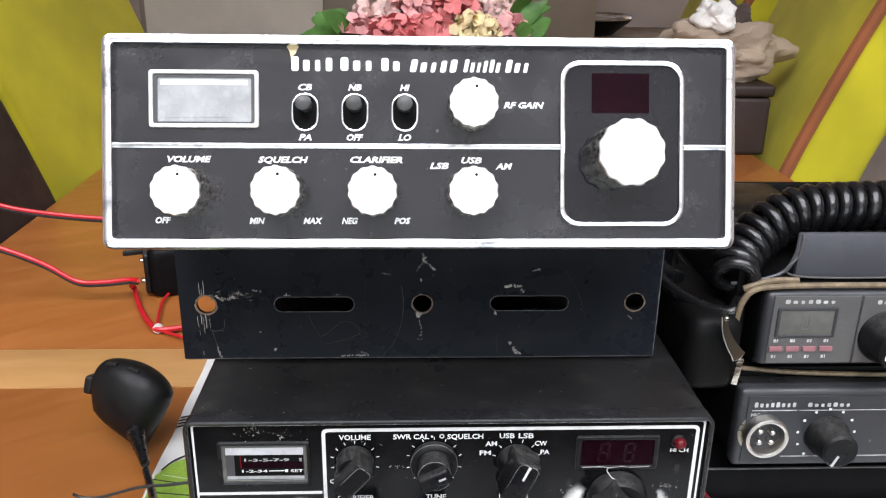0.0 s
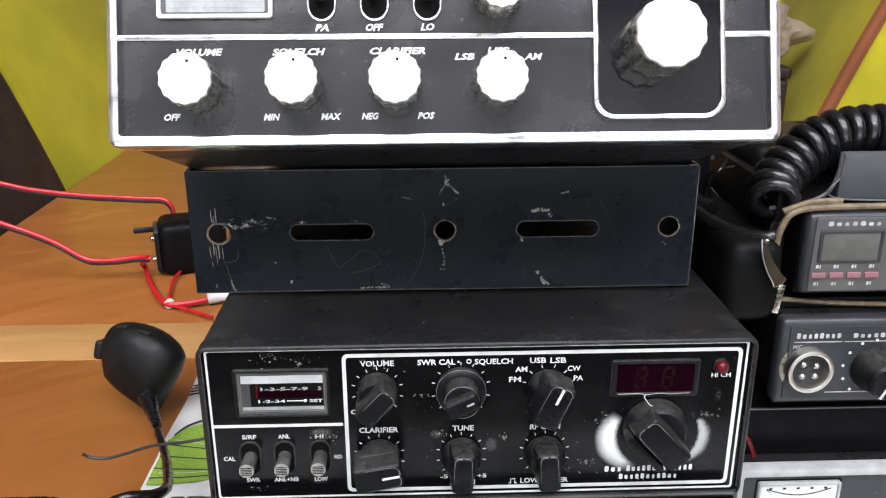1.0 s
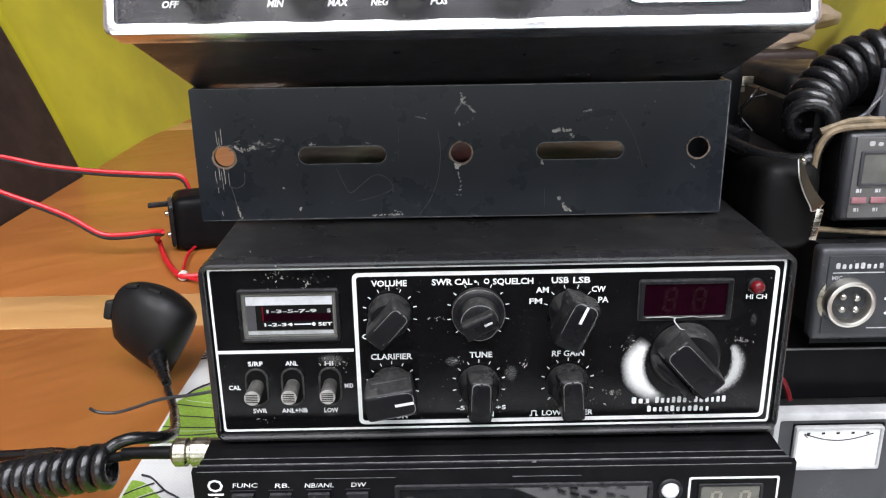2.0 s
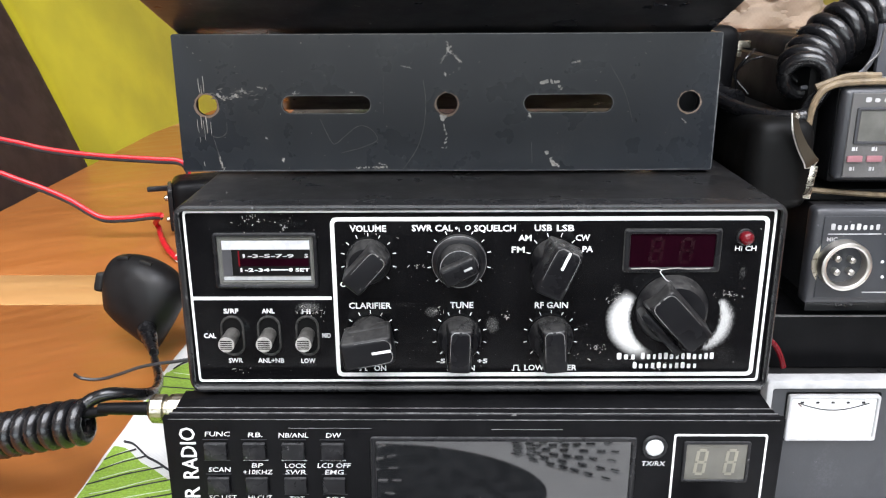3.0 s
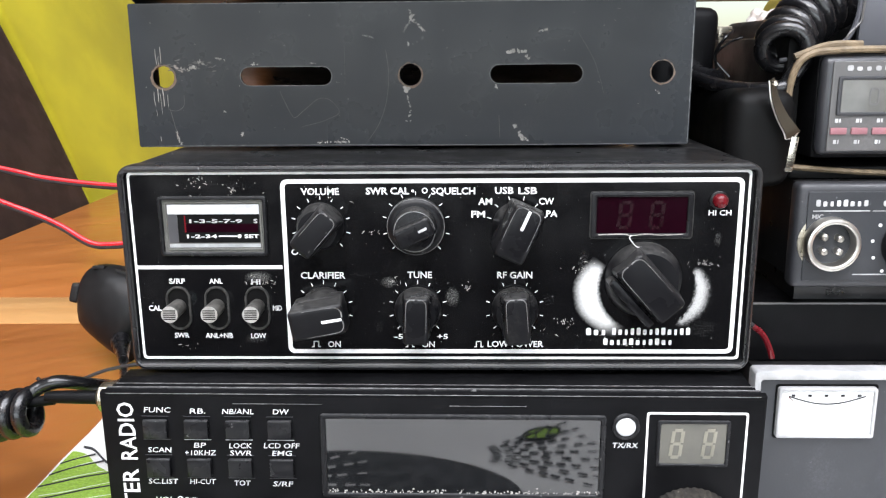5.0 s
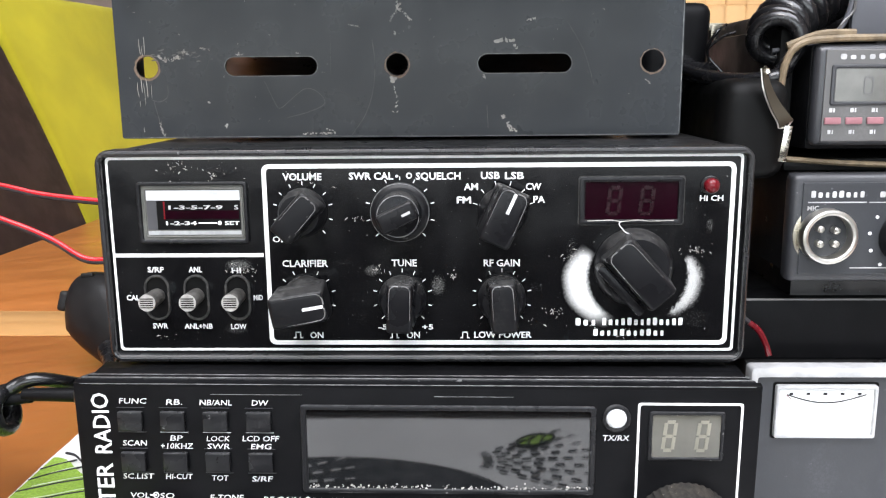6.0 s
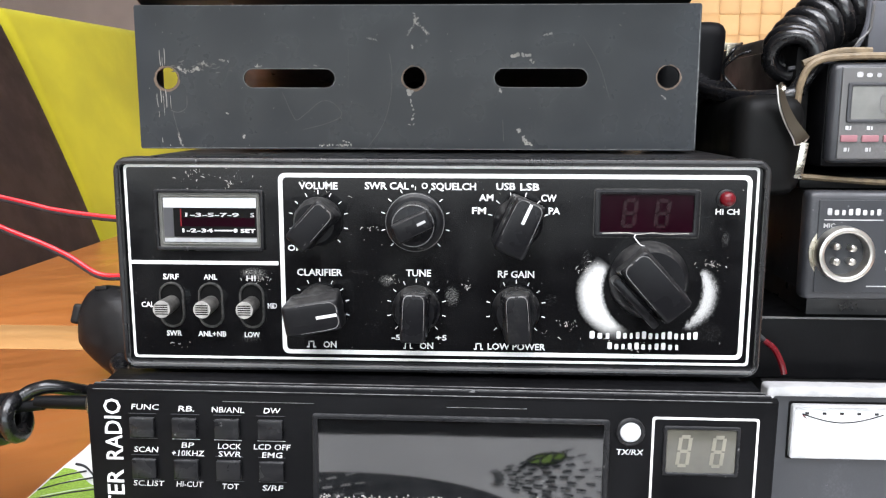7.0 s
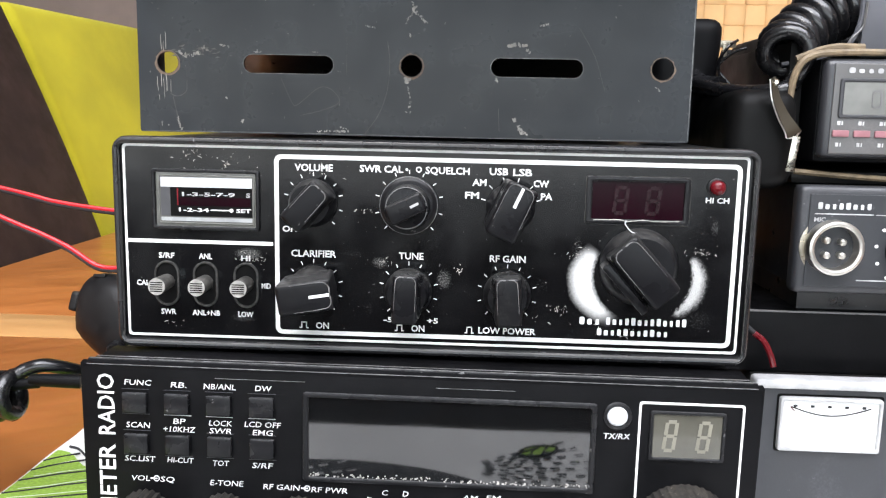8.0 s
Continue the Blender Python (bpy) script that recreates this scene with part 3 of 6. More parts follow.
def sheet(x0, x1, y0, y1, n, m, lift):
    bm = bmesh.new()
    grid = []
    for j in range(m + 1):
        row = []
        for i in range(n + 1):
            x, y = x0 + (x1 - x0) * i / n, y0 + (y1 - y0) * j / m
            row.append(bm.verts.new((x + 1.2 * noise.noise(Vector((0, y / 40, 0))), y, lift + 0.35 * noise.noise(Vector((x / 45, y / 45, 3))))))
        grid.append(row)
    for j in range(m):
        for i in range(n):
            bm.faces.new((grid[j][i], grid[j][i + 1], grid[j + 1][i + 1], grid[j + 1][i]))
    return bm


def solid(bm, t):
    bmesh.ops.recalc_face_normals(bm, faces=bm.faces[:])
    bmesh.ops.solidify(bm, geom=bm.faces[:], thickness=t)
    bmesh.ops.recalc_face_normals(bm, faces=bm.faces[:])
    return bm


part("cotton_sheet", solid(sheet(-177, 330, -177.5, 400, 40, 44, 1.1), 0.8), LINEN, cloth)


def leaf(cx, cy, length, width, turn, veins, name="mat_shape"):
    """A printed leaf: a pointed green shape with black veins."""
    bm = bmesh.new()
    left, right = [], []
    n = 18
    for i in range(n + 1):
        t = i / n
        w = width / 2 * math.sin(math.pi * t) ** 0.7
        left.append((-w, length * (t - 0.5)))
        right.append((w, length * (t - 0.5)))
    m = Matrix.Translation((cx, cy, 0)) @ Matrix.Rotation(radians(turn), 4, "Z")
    def inside(x, y, z):
        p = m @ Vector((x, y, z))
        p.x = max(p.x, -174.5)
        return p

    rows = [[bm.verts.new(inside(a * s, y, 1.95)) for s in (1, 0.33, -0.33, -1)] for a, y in left]
    for a, b in zip(rows, rows[1:]):
        for i in range(3):
            bm.faces.new((a[i], a[i + 1], b[i + 1], b[i]))
    bmesh.ops.remove_doubles(bm, verts=bm.verts[:], dist=0.01)
    bmesh.ops.recalc_face_normals(bm, faces=bm.faces[:])
    ob = part(name, bm, LEAF_PRINT, cloth, "bright green printed leaf")
    for k in range(veins):
        t = (k + 0.7) / veins
        w = width / 2 * math.sin(math.pi * t) ** 0.7
        y = length * (t - 0.5)
        part("vein_line", tube([inside(-w, y - 9, 2.05), inside(-w * 0.4, y - 1, 2.05), inside(w * 0.3, y + 3, 2.05), inside(w, y + 6, 2.05)], 0.55, 4, 4), INK, cloth)
    edge = [inside(a, y, 2.05) for a, y in left] + [inside(a, y, 2.05) for a, y in right[::-1]]
    part("leaf_outline", tube(edge, 0.75, 4, 0), INK, cloth, "black printed outline")
    return ob


def broad_leaf(side, edge_y, veins, lift, label):
    """A printed leaf cut off by the mat's edge: its curved side, black veins and pale streaks between them."""
    curve = [(p.x, p.y) for p in spline([(x, y, 0) for x, y in side], 6)]
    bm = bmesh.new()
    bm.faces.new([bm.verts.new((x, y, 1.95)) for x, y in [(-175, edge_y[1])] + curve + [(-175, edge_y[0])]])
    bmesh.ops.recalc_face_normals(bm, faces=bm.faces[:])
    part("mat_shape", bm, LEAF_PRINT, cloth, label, smooth=False)
    rng = random.Random(len(side))
    for y, reach, rise in veins:
        line = [(-175 + reach * t, y + rise * t + lift * math.sin(math.pi * t) + rng.gauss(0, 0.3), 2.02) for t in (0, 0.25, 0.5, 0.75, 1)]
        part("vein_line", tube(line, 0.42, 4, 4), INK, cloth)
        if rng.random() < 0.6:
            continue
        streak = [(x + 4, q + 4.6 + 0.4 * math.sin(x), z - 0.08) for x, q, z in line[:4]]
        part("pale_streak", tube(streak, 0.17, 4, 4), LINEN, cloth)
    rim = [(x + 1.5, y + 4.5, 2.02) for x, y in curve[: len(curve) // 2]]
    part("leaf_outline", tube(rim, 0.6, 4, 0), INK, cloth, "black printed outline")


broad_leaf([(-173, 91), (-167, 88), (-157, 77), (-148, 70), (-125, 48), (-106, 18), (-98, -20), (-104, -60), (-132, -90), (-165, -99)], (-99, 91),
           [(79, 12, 9), (69, 19, 13), (58, 30, 15), (46, 42, 18), (37, 52, 17), (26, 58, 18), (14, 66, 19), (2, 72, 19), (-10, 75, 18), (-23, 76, 17), (-36, 74, 14), (-50, 68, 10), (-64, 58, 6), (-78, 44, 2)], 0.8, "bright green printed leaf")
broad_leaf([(-174, 172), (-171, 179), (-166, 185), (-158, 189), (-140, 186), (-124, 168), (-124, 146), (-142, 130), (-168, 126)], (126, 172),
           [(167, 46, -11), (154, 48, -6), (142, 48, -3), (132, 36, 2)], -0.6, "bright green printed leaf")
part("mat_fringe", merged(*(tube([(-176, y, 2.0), (-171, y + 1.4, 2.4), (-166, y + 2.2, 2.0)], 0.5, 5, 4) for y in (226, 230, 234, 238))), INK, cloth, "black printed lines")


def dashes(cx, cy, rows, start, spread, material, name, label):
    """Short strokes that fan out like a leaf from its stem."""
    for i in range(rows):
        a = radians(start + spread * i / (rows - 1))
        for k in range(7):
            r = 14 + 7.5 * k + 2.0 * math.sin(3.1 * i + k)
            w = 2.6 * math.sin(math.pi * (k + 1.5) / 9)
            m = Matrix.Translation((cx + r * math.cos(a), cy + r * math.sin(a), 2.0)) @ Matrix.Rotation(a, 4, "Z")
            part(name, turned(rbox(-2.1, 2.1, -w * 0.38, w * 0.38, -0.1, 0.1), m), material, cloth, label, smooth=False)


# Black patch with pale strokes, added to give the display its dark reflection.
bm = bmesh.new()
bmesh.ops.create_circle(bm, cap_ends=True, segments=40, radius=1, matrix=Matrix.LocRotScale((-34, -98, 1.9), Euler((0, 0, 0.12)), (66, 33, 1)))
part("mat_shape", bm, INK, cloth, "large black patch added to be mirrored in the display", smooth=False)
dashes(-95, -100, 7, -30, 60, LINEN, "stroke", "pale stroke across the black patch")
dashes(8, -128, 9, -35, 62, INK, "stroke", "black printed stroke")
leaf(44, -150, 22, 11, 60, 3)
leaf(240, 150, 150, 80, 5, 10)


# ---- chairs ----
def chair(name, m, cover, label, group, pip=None, deep=60, tall=1060, soft=22):
    """A high upholstered dining chair; it faces along its own x axis, its seat 0.46 m high."""
    c = thing(name, m, label, "chair", group)
    part("seat", rbox(-30, 430, -235, 235, 400, 480, 26, 4), cover, c)
    bm = rbox(-deep, 30, -235, 235, 400, tall, soft, 4)
    bmesh.ops.subdivide_edges(bm, edges=[e for e in bm.edges if abs(e.verts[0].co.z - e.verts[1].co.z) > 200], cuts=10)
    for v in bm.verts:
        h = max(0, v.co.z - 430)
        v.co.x -= 0.20 * h + 0.00022 * h * h
        v.co.x += 10 * math.cos(v.co.y / 235 * 1.4)
    part("backrest", bm, cover, c)
    if pip:
        for s in (1,):
            line = [(-22 + 50 - 0.20 * h - 0.00022 * h * h, s * 236, 430 + h) for h in range(0, 620, 60)]
            part("piping", tube(line, 10.5, 8, 4), pip, c, "rust-brown piping along the edge")
    for x, y in ((-40, -205), (-40, 205), (390, -205), (390, 205)):
        part("leg", turned(rbox(-18, 18, -18, 18, 0, 402, 4), Matrix.Translation((x, y, 0))), MATT, c)
    return c


chair("dining_chair", pose(-0.400, 1.03, -0.75, 0, 0, -7.5), LIME, "lime-yellow upholstered high-backed dining chair at the table", "chairs round the table", None, 4, 1042, 12)
chair("dining_chair", pose(-0.412, 0.545, -0.75), BROWN, "dark brown leather high-backed dining chair at the table", "chairs round the table")
chair("dining_chair", pose(0.539, 1.19, -0.75, 0, 0, 172.5), LIME, "lime-yellow upholstered dining chair with rust-brown piping", "chairs round the table", PIPING, 95)
chair("dining_chair", pose(0.62, 1.87, -0.75, 0, 0, 176), LIME, "lime-yellow upholstered dining chair with rust-brown piping", "chairs round the table", PIPING, 95)


# ---- flowers and soft things at the far end of the table ----
def bouquet(m):
    b = thing("flower_bouquet", m, "coral, pink and yellow blooms with leaves in a patterned wrap", "flowers")
    part("wrap", turned(lathe(0, 0, [(50, 0), (62, 60), (110, 150), (150, 190), (142, 188), (60, 120)], 30, 10, 0.16), Matrix.Rotation(radians(90), 4, "X")), WRAP, b, "black and white patterned paper wrap")
    rng = random.Random(4)
    spots = [(-105, -20, 172, 1), (-55, -45, 176, 0), (-5, -50, 178, 0), (60, -55, 182, 3), (110, -30, 176, 1), (-80, 20, 205, 2), (-25, 10, 214, 1), (35, 5, 212, 0), (95, 25, 205, 2), (0, 60, 215, 1), (-60, 70, 200, 0), (60, 75, 205, 1)]
    for x, y, z, c in spots:
        bm = bmesh.new()
        for k in range(150):
            a, e = rng.uniform(0, 2 * math.pi), math.asin(rng.uniform(-0.15, 1))
            out = Vector((math.cos(a) * math.cos(e), math.sin(a) * math.cos(e), math.sin(e)))
            r = rng.uniform(20, 40)
            u = out.orthogonal().normalized()
            w = out.cross(u)
            s = rng.uniform(7.0, 13.0)
            tip = Matrix.Rotation(rng.uniform(0, 6.28), 3, out)
            u, w = tip @ u, tip @ w
            q = out * r
            vs = [bm.verts.new(q + p) for p in (-u * s * 0.5 - out * 4, -u * s * 0.8 + w * s + out * 2, u * s * 0.1 + w * s * 1.5 + out * 5, u * s * 0.9 + w * s * 0.9 + out * 2, u * s * 0.5 - out * 4)]
            mid = bm.verts.new(q + w * s * 0.6 - out * 2)
            for i in range(5):
                bm.faces.new((vs[i], vs[(i + 1) % 5], mid))
        part("bloom", turned(bm, Matrix.Translation((x, y, z))), PETAL[c], b)
    for k in range(26):
        s = -1 if k % 2 else 1
        a = rng.uniform(-0.9, 0.9)
        base = Vector((s * 118 * math.cos(a * 0.4), 60 * a, rng.uniform(140, 205)))
        d = Vector((s * rng.uniform(0.5, 1), rng.uniform(-0.6, 0.4), rng.uniform(-0.2, 0.7))).normalized()
        u = d.orthogonal().normalized()
        up = d.cross(u)
        L, W = rng.uniform(50, 85), rng.uniform(15, 27)
        bm = bmesh.new()
        rows = []
        for i in range(7):
            t = i / 6
            w = W * math.sin(math.pi * min(0.97, t * 0.9 + 0.08))
            q = base + d * L * t + up * 9 * math.sin(2.5 * t)
            rows.append([bm.verts.new(q - u * w), bm.verts.new(q - up * 2), bm.verts.new(q + u * w)])
        for p, q in zip(rows, rows[1:]):
            bm.faces.new((p[0], p[1], q[1], q[0]))
            bm.faces.new((p[1], p[2], q[2], q[1]))
        part("leaf", solid(bm, 0.6), GREEN, b)
    return b


bouquet(pose(0.018, 1.02, 0.0))


def lump(name, m, size, material, label, category, seed, rough=0.35):
    bm = bmesh.new()
    bmesh.ops.create_icosphere(bm, subdivisions=5, radius=1)
    for v in bm.verts:
        p = v.co.copy()
        f = 1 + rough * noise.noise(p * 1.6 + Vector((seed, 0, 0))) + 0.12 * noise.noise(p * 4 + Vector((0, seed, 0))) + 0.05 * noise.noise(p * 14)
        v.co = Vector((p.x * size[0] * f, p.y * size[1] * f, max(-0.92 * size[2], p.z * size[2] * f)))
    ob = part(name, turned(bm, Matrix.Translation((0, 0, 0.92 * size[2]))), material, None)
    ob.matrix_world = m
    return tagged(ob, label, category)


# Dark box filling the dark space below the beige lump.
box = thing("dark_box", pose(0.46, 1.08, 0.0), "low dark brown box filling the dark space under the lump", "box")
part("body", rbox(-10, 92, -70, 70, 0, 92, 8, 3), BROWN, box)
part("lid", rbox(-13, 95, -73, 73, 93, 112, 7, 3), BROWN, box)
# Plain lumps stand in for an unidentified soft, fluffy thing.
lump("beige_lump", pose(0.475, 1.06, 0.112, 0, 0, 20), (118, 62, 50), KNIT, "crumpled beige soft lump on the dark box", "scarf", 2, 0.4)
lump("white_fluff", pose(0.452, 1.03, 0.186), (30, 30, 26), FLUFF, "small white fluffy lump on the beige one", "hat", 5, 0.5)
lump("dark_fluff", pose(0.50, 1.08, 0.155), (30, 32, 42), DARKFLUFF, "dark brown fluffy lump on the beige one", "glove", 9, 0.5)


# ---- knobs, switches and sockets ----
def bar_knob(cx, cz, turn, parent, r=7.6, length=16.5, width=8.4, high=15.0, line=False, off=0.0, label="black bar knob with pale edge lines"):
    """A round skirt with a finger bar across it; turn is degrees clockwise from upright."""
    k = part("knob", lathe(cx, cz, [(r, -0.3), (r, -2.0), (r * 0.97, -2.8), (r * 0.88, -6.0), (r * 0.8, -7.2)], 36), KNOB, parent, label)
    m = Matrix.Translation((cx, 0, cz)) @ Matrix.Rotation(radians(turn), 4, "Y")
    bm = rbox(-width / 2, width / 2, -high, -2.5, -length / 2 + off, length / 2 + off, 1.5, 3)
    for v in bm.verts:
        f = (v.co.y + high) / high
        v.co.x *= 1 + 0.28 * f
        v.co.z = off + (v.co.z - off) * (1 - 0.10 * f)
    part("grip_bar", turned(bm, m), KNOB, k)
    step = rbox(-width * 0.62, width * 0.62, -high * 0.55, -2.4, -length * 0.44 + off, length * 0.44 + off, 2.2, 4)
    part("grip_shoulder", turned(step, m), KNOB, k, "stepped foot of the finger bar")
    # Edge highlight drawn as pale lines, thinning away from the pointer end.
    x1, z1, z0 = width / 2 - 0.75, off + length / 2 - 0.75, off - length * 0.22
    for side in (-1, 1):
        rim = [(side * x1 * 0.15, z1 + 0.15), (side * x1 * 0.6, z1 + 0.1), (side * x1 * 0.93, z1 - x1 * 0.25), (side * x1, z1 - x1 * 0.8), (side * x1 * 1.02, (z0 + z1) / 2), (side * x1 * 1.03, z0)]
        part("edge_line", turned(tube([(x, -high + 0.06, z) for x, z in rim], 0.23, 4, 4, 0.06), m), EDGE, k, "pale line for the grip's edge highlight")
    if line:
        part("pointer_line", turned(rbox(-0.48, 0.48, -high - 0.06, -high + 0.1, length / 2 - 7.2 + off, length / 2 - 0.8 + off), m), PRINT, k, "white pointer line")
    return k


def capped_knob(cx, cz, r, high, parent, lobes=14, dot=True):
    """A fluted knob with a bright flat aluminium cap."""
    k = part("knob", lathe(cx, cz, [(r * 0.98, -0.4), (r, -2), (r * 0.98, -high + 2.4), (r * 0.96, -high + 1.2)], lobes * 6, lobes, 0.07), SIDE, parent, "fluted metal knob")
    part("cap", lathe(cx, cz, [(r * 0.985, -high + 1.2), (r * 0.99, -high + 0.5), (r * 0.95, -high + 0.06), (r * 0.6, -high)], lobes * 6, lobes, 0.05), SILVER, k, "bright satin aluminium cap")
    if dot:
        part("index_dot", lathe(cx + 0.8, cz + r * 0.62, [(0.5, -high + 0.1), (0.5, -high - 0.06)], 10), HOLE, k)
    return k


def slot_switch(cx, cz, parent, rim, lever_mat, w=8.0, h=14.6, lever_r=2.9, reach=10.0, up=0.0, tip=None):
    """A lever switch in an upright slot."""
    s = part("switch", plate([outline(cx, cz, w, h, w / 2, 8), outline(cx, cz, w - 1.5, h - 1.5, w / 2 - 0.75, 8)], -0.8, 0.4, 0.25), rim, parent)
    part("slot", plate([outline(cx, cz, w - 1.4, h - 1.4, w / 2 - 0.7, 8)], -0.16, 0.3), HOLE, s, "dark slot")
    bm = lathe(0, 0, [(lever_r * 0.9, 0.5), (lever_r, -reach + 1.0), (lever_r * 0.98, -reach + 0.3), (lever_r * 0.8, -reach)], 20)
    part("lever", turned(bm, Matrix.Translation((cx, 0, cz + up))), lever_mat, s, "short round lever")
    ring = lathe(0, 0, [(lever_r * 0.99, -reach + 0.35), (lever_r * 0.97, -reach - 0.06), (lever_r * 0.74, -reach - 0.06)], 20)
    if tip:
        part("tip_ring", turned(ring, Matrix.Translation((cx, 0, cz + up))), tip, s, "pale worn tip")
        lines = [rbox(cx - 2, cx + 2, -reach - 0.12, -reach - 0.02, cz + up + d, cz + up + d + 0.35) for d in (-1.6, -0.9, -0.2, 0.5, 1.2)]
        part("tip_grooves", merged(*lines), HOLE, s, smooth=False)
    else:
        ring.free()
    return s


def mic_socket(cx, cz, parent, r=10.2):
    s = part("mic_socket", merged(plate([circle(cx, cz, r), circle(cx, cz, r - 2.1)], -7.5, 0, 0.7), plate([circle(cx, cz, r + 1.2), circle(cx, cz, r - 1)], -1.6, 0, 0.4)), NICKEL, parent, "round nickel microphone socket with four pins")
    part("flange", plate([circle(cx, cz, r + 1.6), circle(cx, cz, r - 0.5)], -2.2, 0, 0.5), PLUG, s, "tarnished mounting nut")
    part("insert", lathe(cx, cz, [(r - 2.15, 0), (r - 2.15, -1.0), (r - 2.6, -1.2)], 30), HOLE, s)
    for dx, dz in ((-2.8, 2.6), (2.8, 2.0), (-2.6, -2.8), (2.8, -2.8)):
        part("pin", lathe(cx + dx, cz + dz, [(1.25, -1.0), (1.25, -5.6), (0.7, -6.2)], 12), NICKEL, s)
    return s


# ---- the black radio in the middle of the stack ----
def middle_radio():
    rad = thing("cb_radio", pose(-0.0014, 0, 0.079), "worn black CB radio with a white-lined panel, meter and bar knobs", "radio", "radios on the table")
    ox, oz = 1.4, 34.0
    part("case", rbox(-100.2, 100.2, 3, 232, 0.5, 67.6, 2.2, 3), CASE, rad, "dusty black steel case")
    part("bezel", plate([outline(0.1, 34.2, 202.8, 68.4, 4.6, 5), outline(0.2, 34.2, 199.0, 63.8, 1.6, 5)], -2.2, 5, 1.0), BEZEL, rad, "rounded black bezel")
    part("panel", rbox(-99.6, 99.9, 0, 4, 2.0, 66.0), GLOSS, rad, "gloss black panel with paint rubbed off round the channel knob", smooth=False)
    line = [outline(0.0, 34.7, 197.0, 62.6, 1.2, 3), outline(0.0, 34.7, 195.4, 61.0, 0.9, 3)]
    part("outer_line", plate(line, -0.12, 0.1), LINE, rad, "thin white outline")
    part("inner_frame", plate([outline(23.4, 34.5, 146.0, 58.2, 2.2, 4), outline(23.4, 34.5, 143.2, 55.4, 1.2, 4)], -0.16, 0.1), LINE, rad, "white line round the controls")
    part("divider_line", rbox(-98.2, -50.2, -0.14, 0.1, 34.3, 35.5), LINE, rad, smooth=False)
    part("lower_rail", rbox(-99, 99.4, -2.2, -0.05, 1.35, 2.2, 0.3), LEAD, rad, "thin grey rail")
    for x in (-80, 80):
        for y in (25, 205):
            part("foot", turned(lathe(0, 0, [(6, -1.5), (6, 1.0)], 16), Matrix.Translation((x, y, 0)) @ Matrix.Rotation(radians(90), 4, "X")), RIB, rad)

    # meter
    cx, cz = -71.7, 48.6
    meter = part("meter", plate([outline(cx, cz, 34.8, 19.4, 1.0, 3), outline(cx, cz, 32.4, 17.2, 0.6, 3)], -1.3, 0.3, 0.4), TRIM, rad, "small signal meter in a black surround")
    part("dial", rbox(cx - 16.2, cx + 16.2, -0.14, 0.2, cz - 8.6, cz + 8.6), LCD, meter, "grey clear-plastic meter housing", smooth=False)
    part("inner_bevel", plate([outline(cx + 0.1, cz, 31.2, 15.8, 0.5, 2), outline(cx + 0.1, cz, 30.0, 14.8, 0.4, 2)], -0.5, 0.0, 0.2), LCD, meter, "clear bevelled edge", smooth=False)
    part("housing_side", rbox(cx - 14.6, cx - 11.6, -0.26, -0.1, cz - 5.4, cz + 3.7), SMOKE, meter, smooth=False)
    # Reflections in the clear housing are drawn as pale strips.
    part("reflection_strip", rbox(cx - 14.6, cx + 14.9, -0.36, -0.1, cz + 3.9, cz + 7.0), STRIP, meter, "pale strip for the reflection along the dial's top", smooth=False)
    part("reflection_strip", rbox(cx - 14.6, cx + 14.9, -0.36, -0.1, cz - 7.0, cz - 5.8), DIAL, meter, "pale strip for the reflection along the dial's foot", smooth=False)
    part("scale_card", rbox(cx - 11.5, cx + 14.9, -0.30, -0.1, cz - 5.4, cz + 3.8), HOLE, meter, "black scale card", smooth=False)
    part("scale_band", rbox(cx - 9.0, cx + 14.4, -0.36, -0.1, cz - 2.0, cz + 0.7), RUBY, meter, smooth=False)
    lettering("1-3-5-7-9", cx + 0.9, cz + 1.7, 1.25, meter, -0.42, 17.2, FADED)
    lettering("S", cx + 13.7, cz + 1.7, 1.4, meter, -0.42, 1.3, FADED)
    lettering("1-2-34", cx - 3.9, cz - 3.3, 1.2, meter, -0.42, 9.8)
    lettering("SET", cx + 12.2, cz - 3.3, 1.2, meter, -0.42, 4.8)
    part("scale_line", rbox(cx + 1.5, cx + 7.4, -0.42, -0.36, cz - 3.5, cz - 3.1), PRINT, meter, smooth=False)
    part("scale_dot", lathe(cx + 8.2, cz - 3.3, [(0.65, -0.3), (0.65, -0.42)], 12), PRINT, meter, smooth=False)
    part("needle", rbox(cx - 9.3, cx - 8.8, -0.6, -0.4, cz - 2.0, cz + 3.6), RED, meter, "red needle", smooth=False)

    # lever switches
    for u in (-86.5, -73.8, -60.5):
        slot_switch(u + ox, -12.9 + oz, rad, RIMWEAR, LEVER, 8.2, 15.0, 2.75, 9.5, 0.6, TIP)
    for txt, u, v, w in (("S/RF", -86.5, -3.7, 5.2), ("ANL", -73.7, -3.7, 4.4), ("HI", -60.6, -4.0, 3.0), ("CAL", -94.5, -12.9, 4.2), ("MID", -54.0, -12.9, 3.0), ("SWR", -86.3, -22.3, 5.0), ("ANL+NB", -73.9, -22.4, 9.2), ("LOW", -60.8, -22.5, 5.0)):
        lettering(txt, u + ox, v + oz, 1.75, rad, w=w, material=FADED if txt in ("HI", "MID") else None)

    # control knobs and their scales
    row1, row2 = 14.6 + oz, -13.2 + oz
    for u, v in ((-38.5, row1), (-8.0, row1), (-38.5, row2), (-7.8, row2), (23.7, row2)):
        r = 10.4 if (u, v) == (-8.0, row1) else 9.0
        ticks(u + ox, v, r - 0.6, r + 0.6, [-135, -105, -75, -50, -25, 0, 25, 50, 75, 105, 135], rad)
    ticks(23.9 + ox, row1, 8.2, 9.6, [-75, -45, -15, 15, 45, 75], rad)
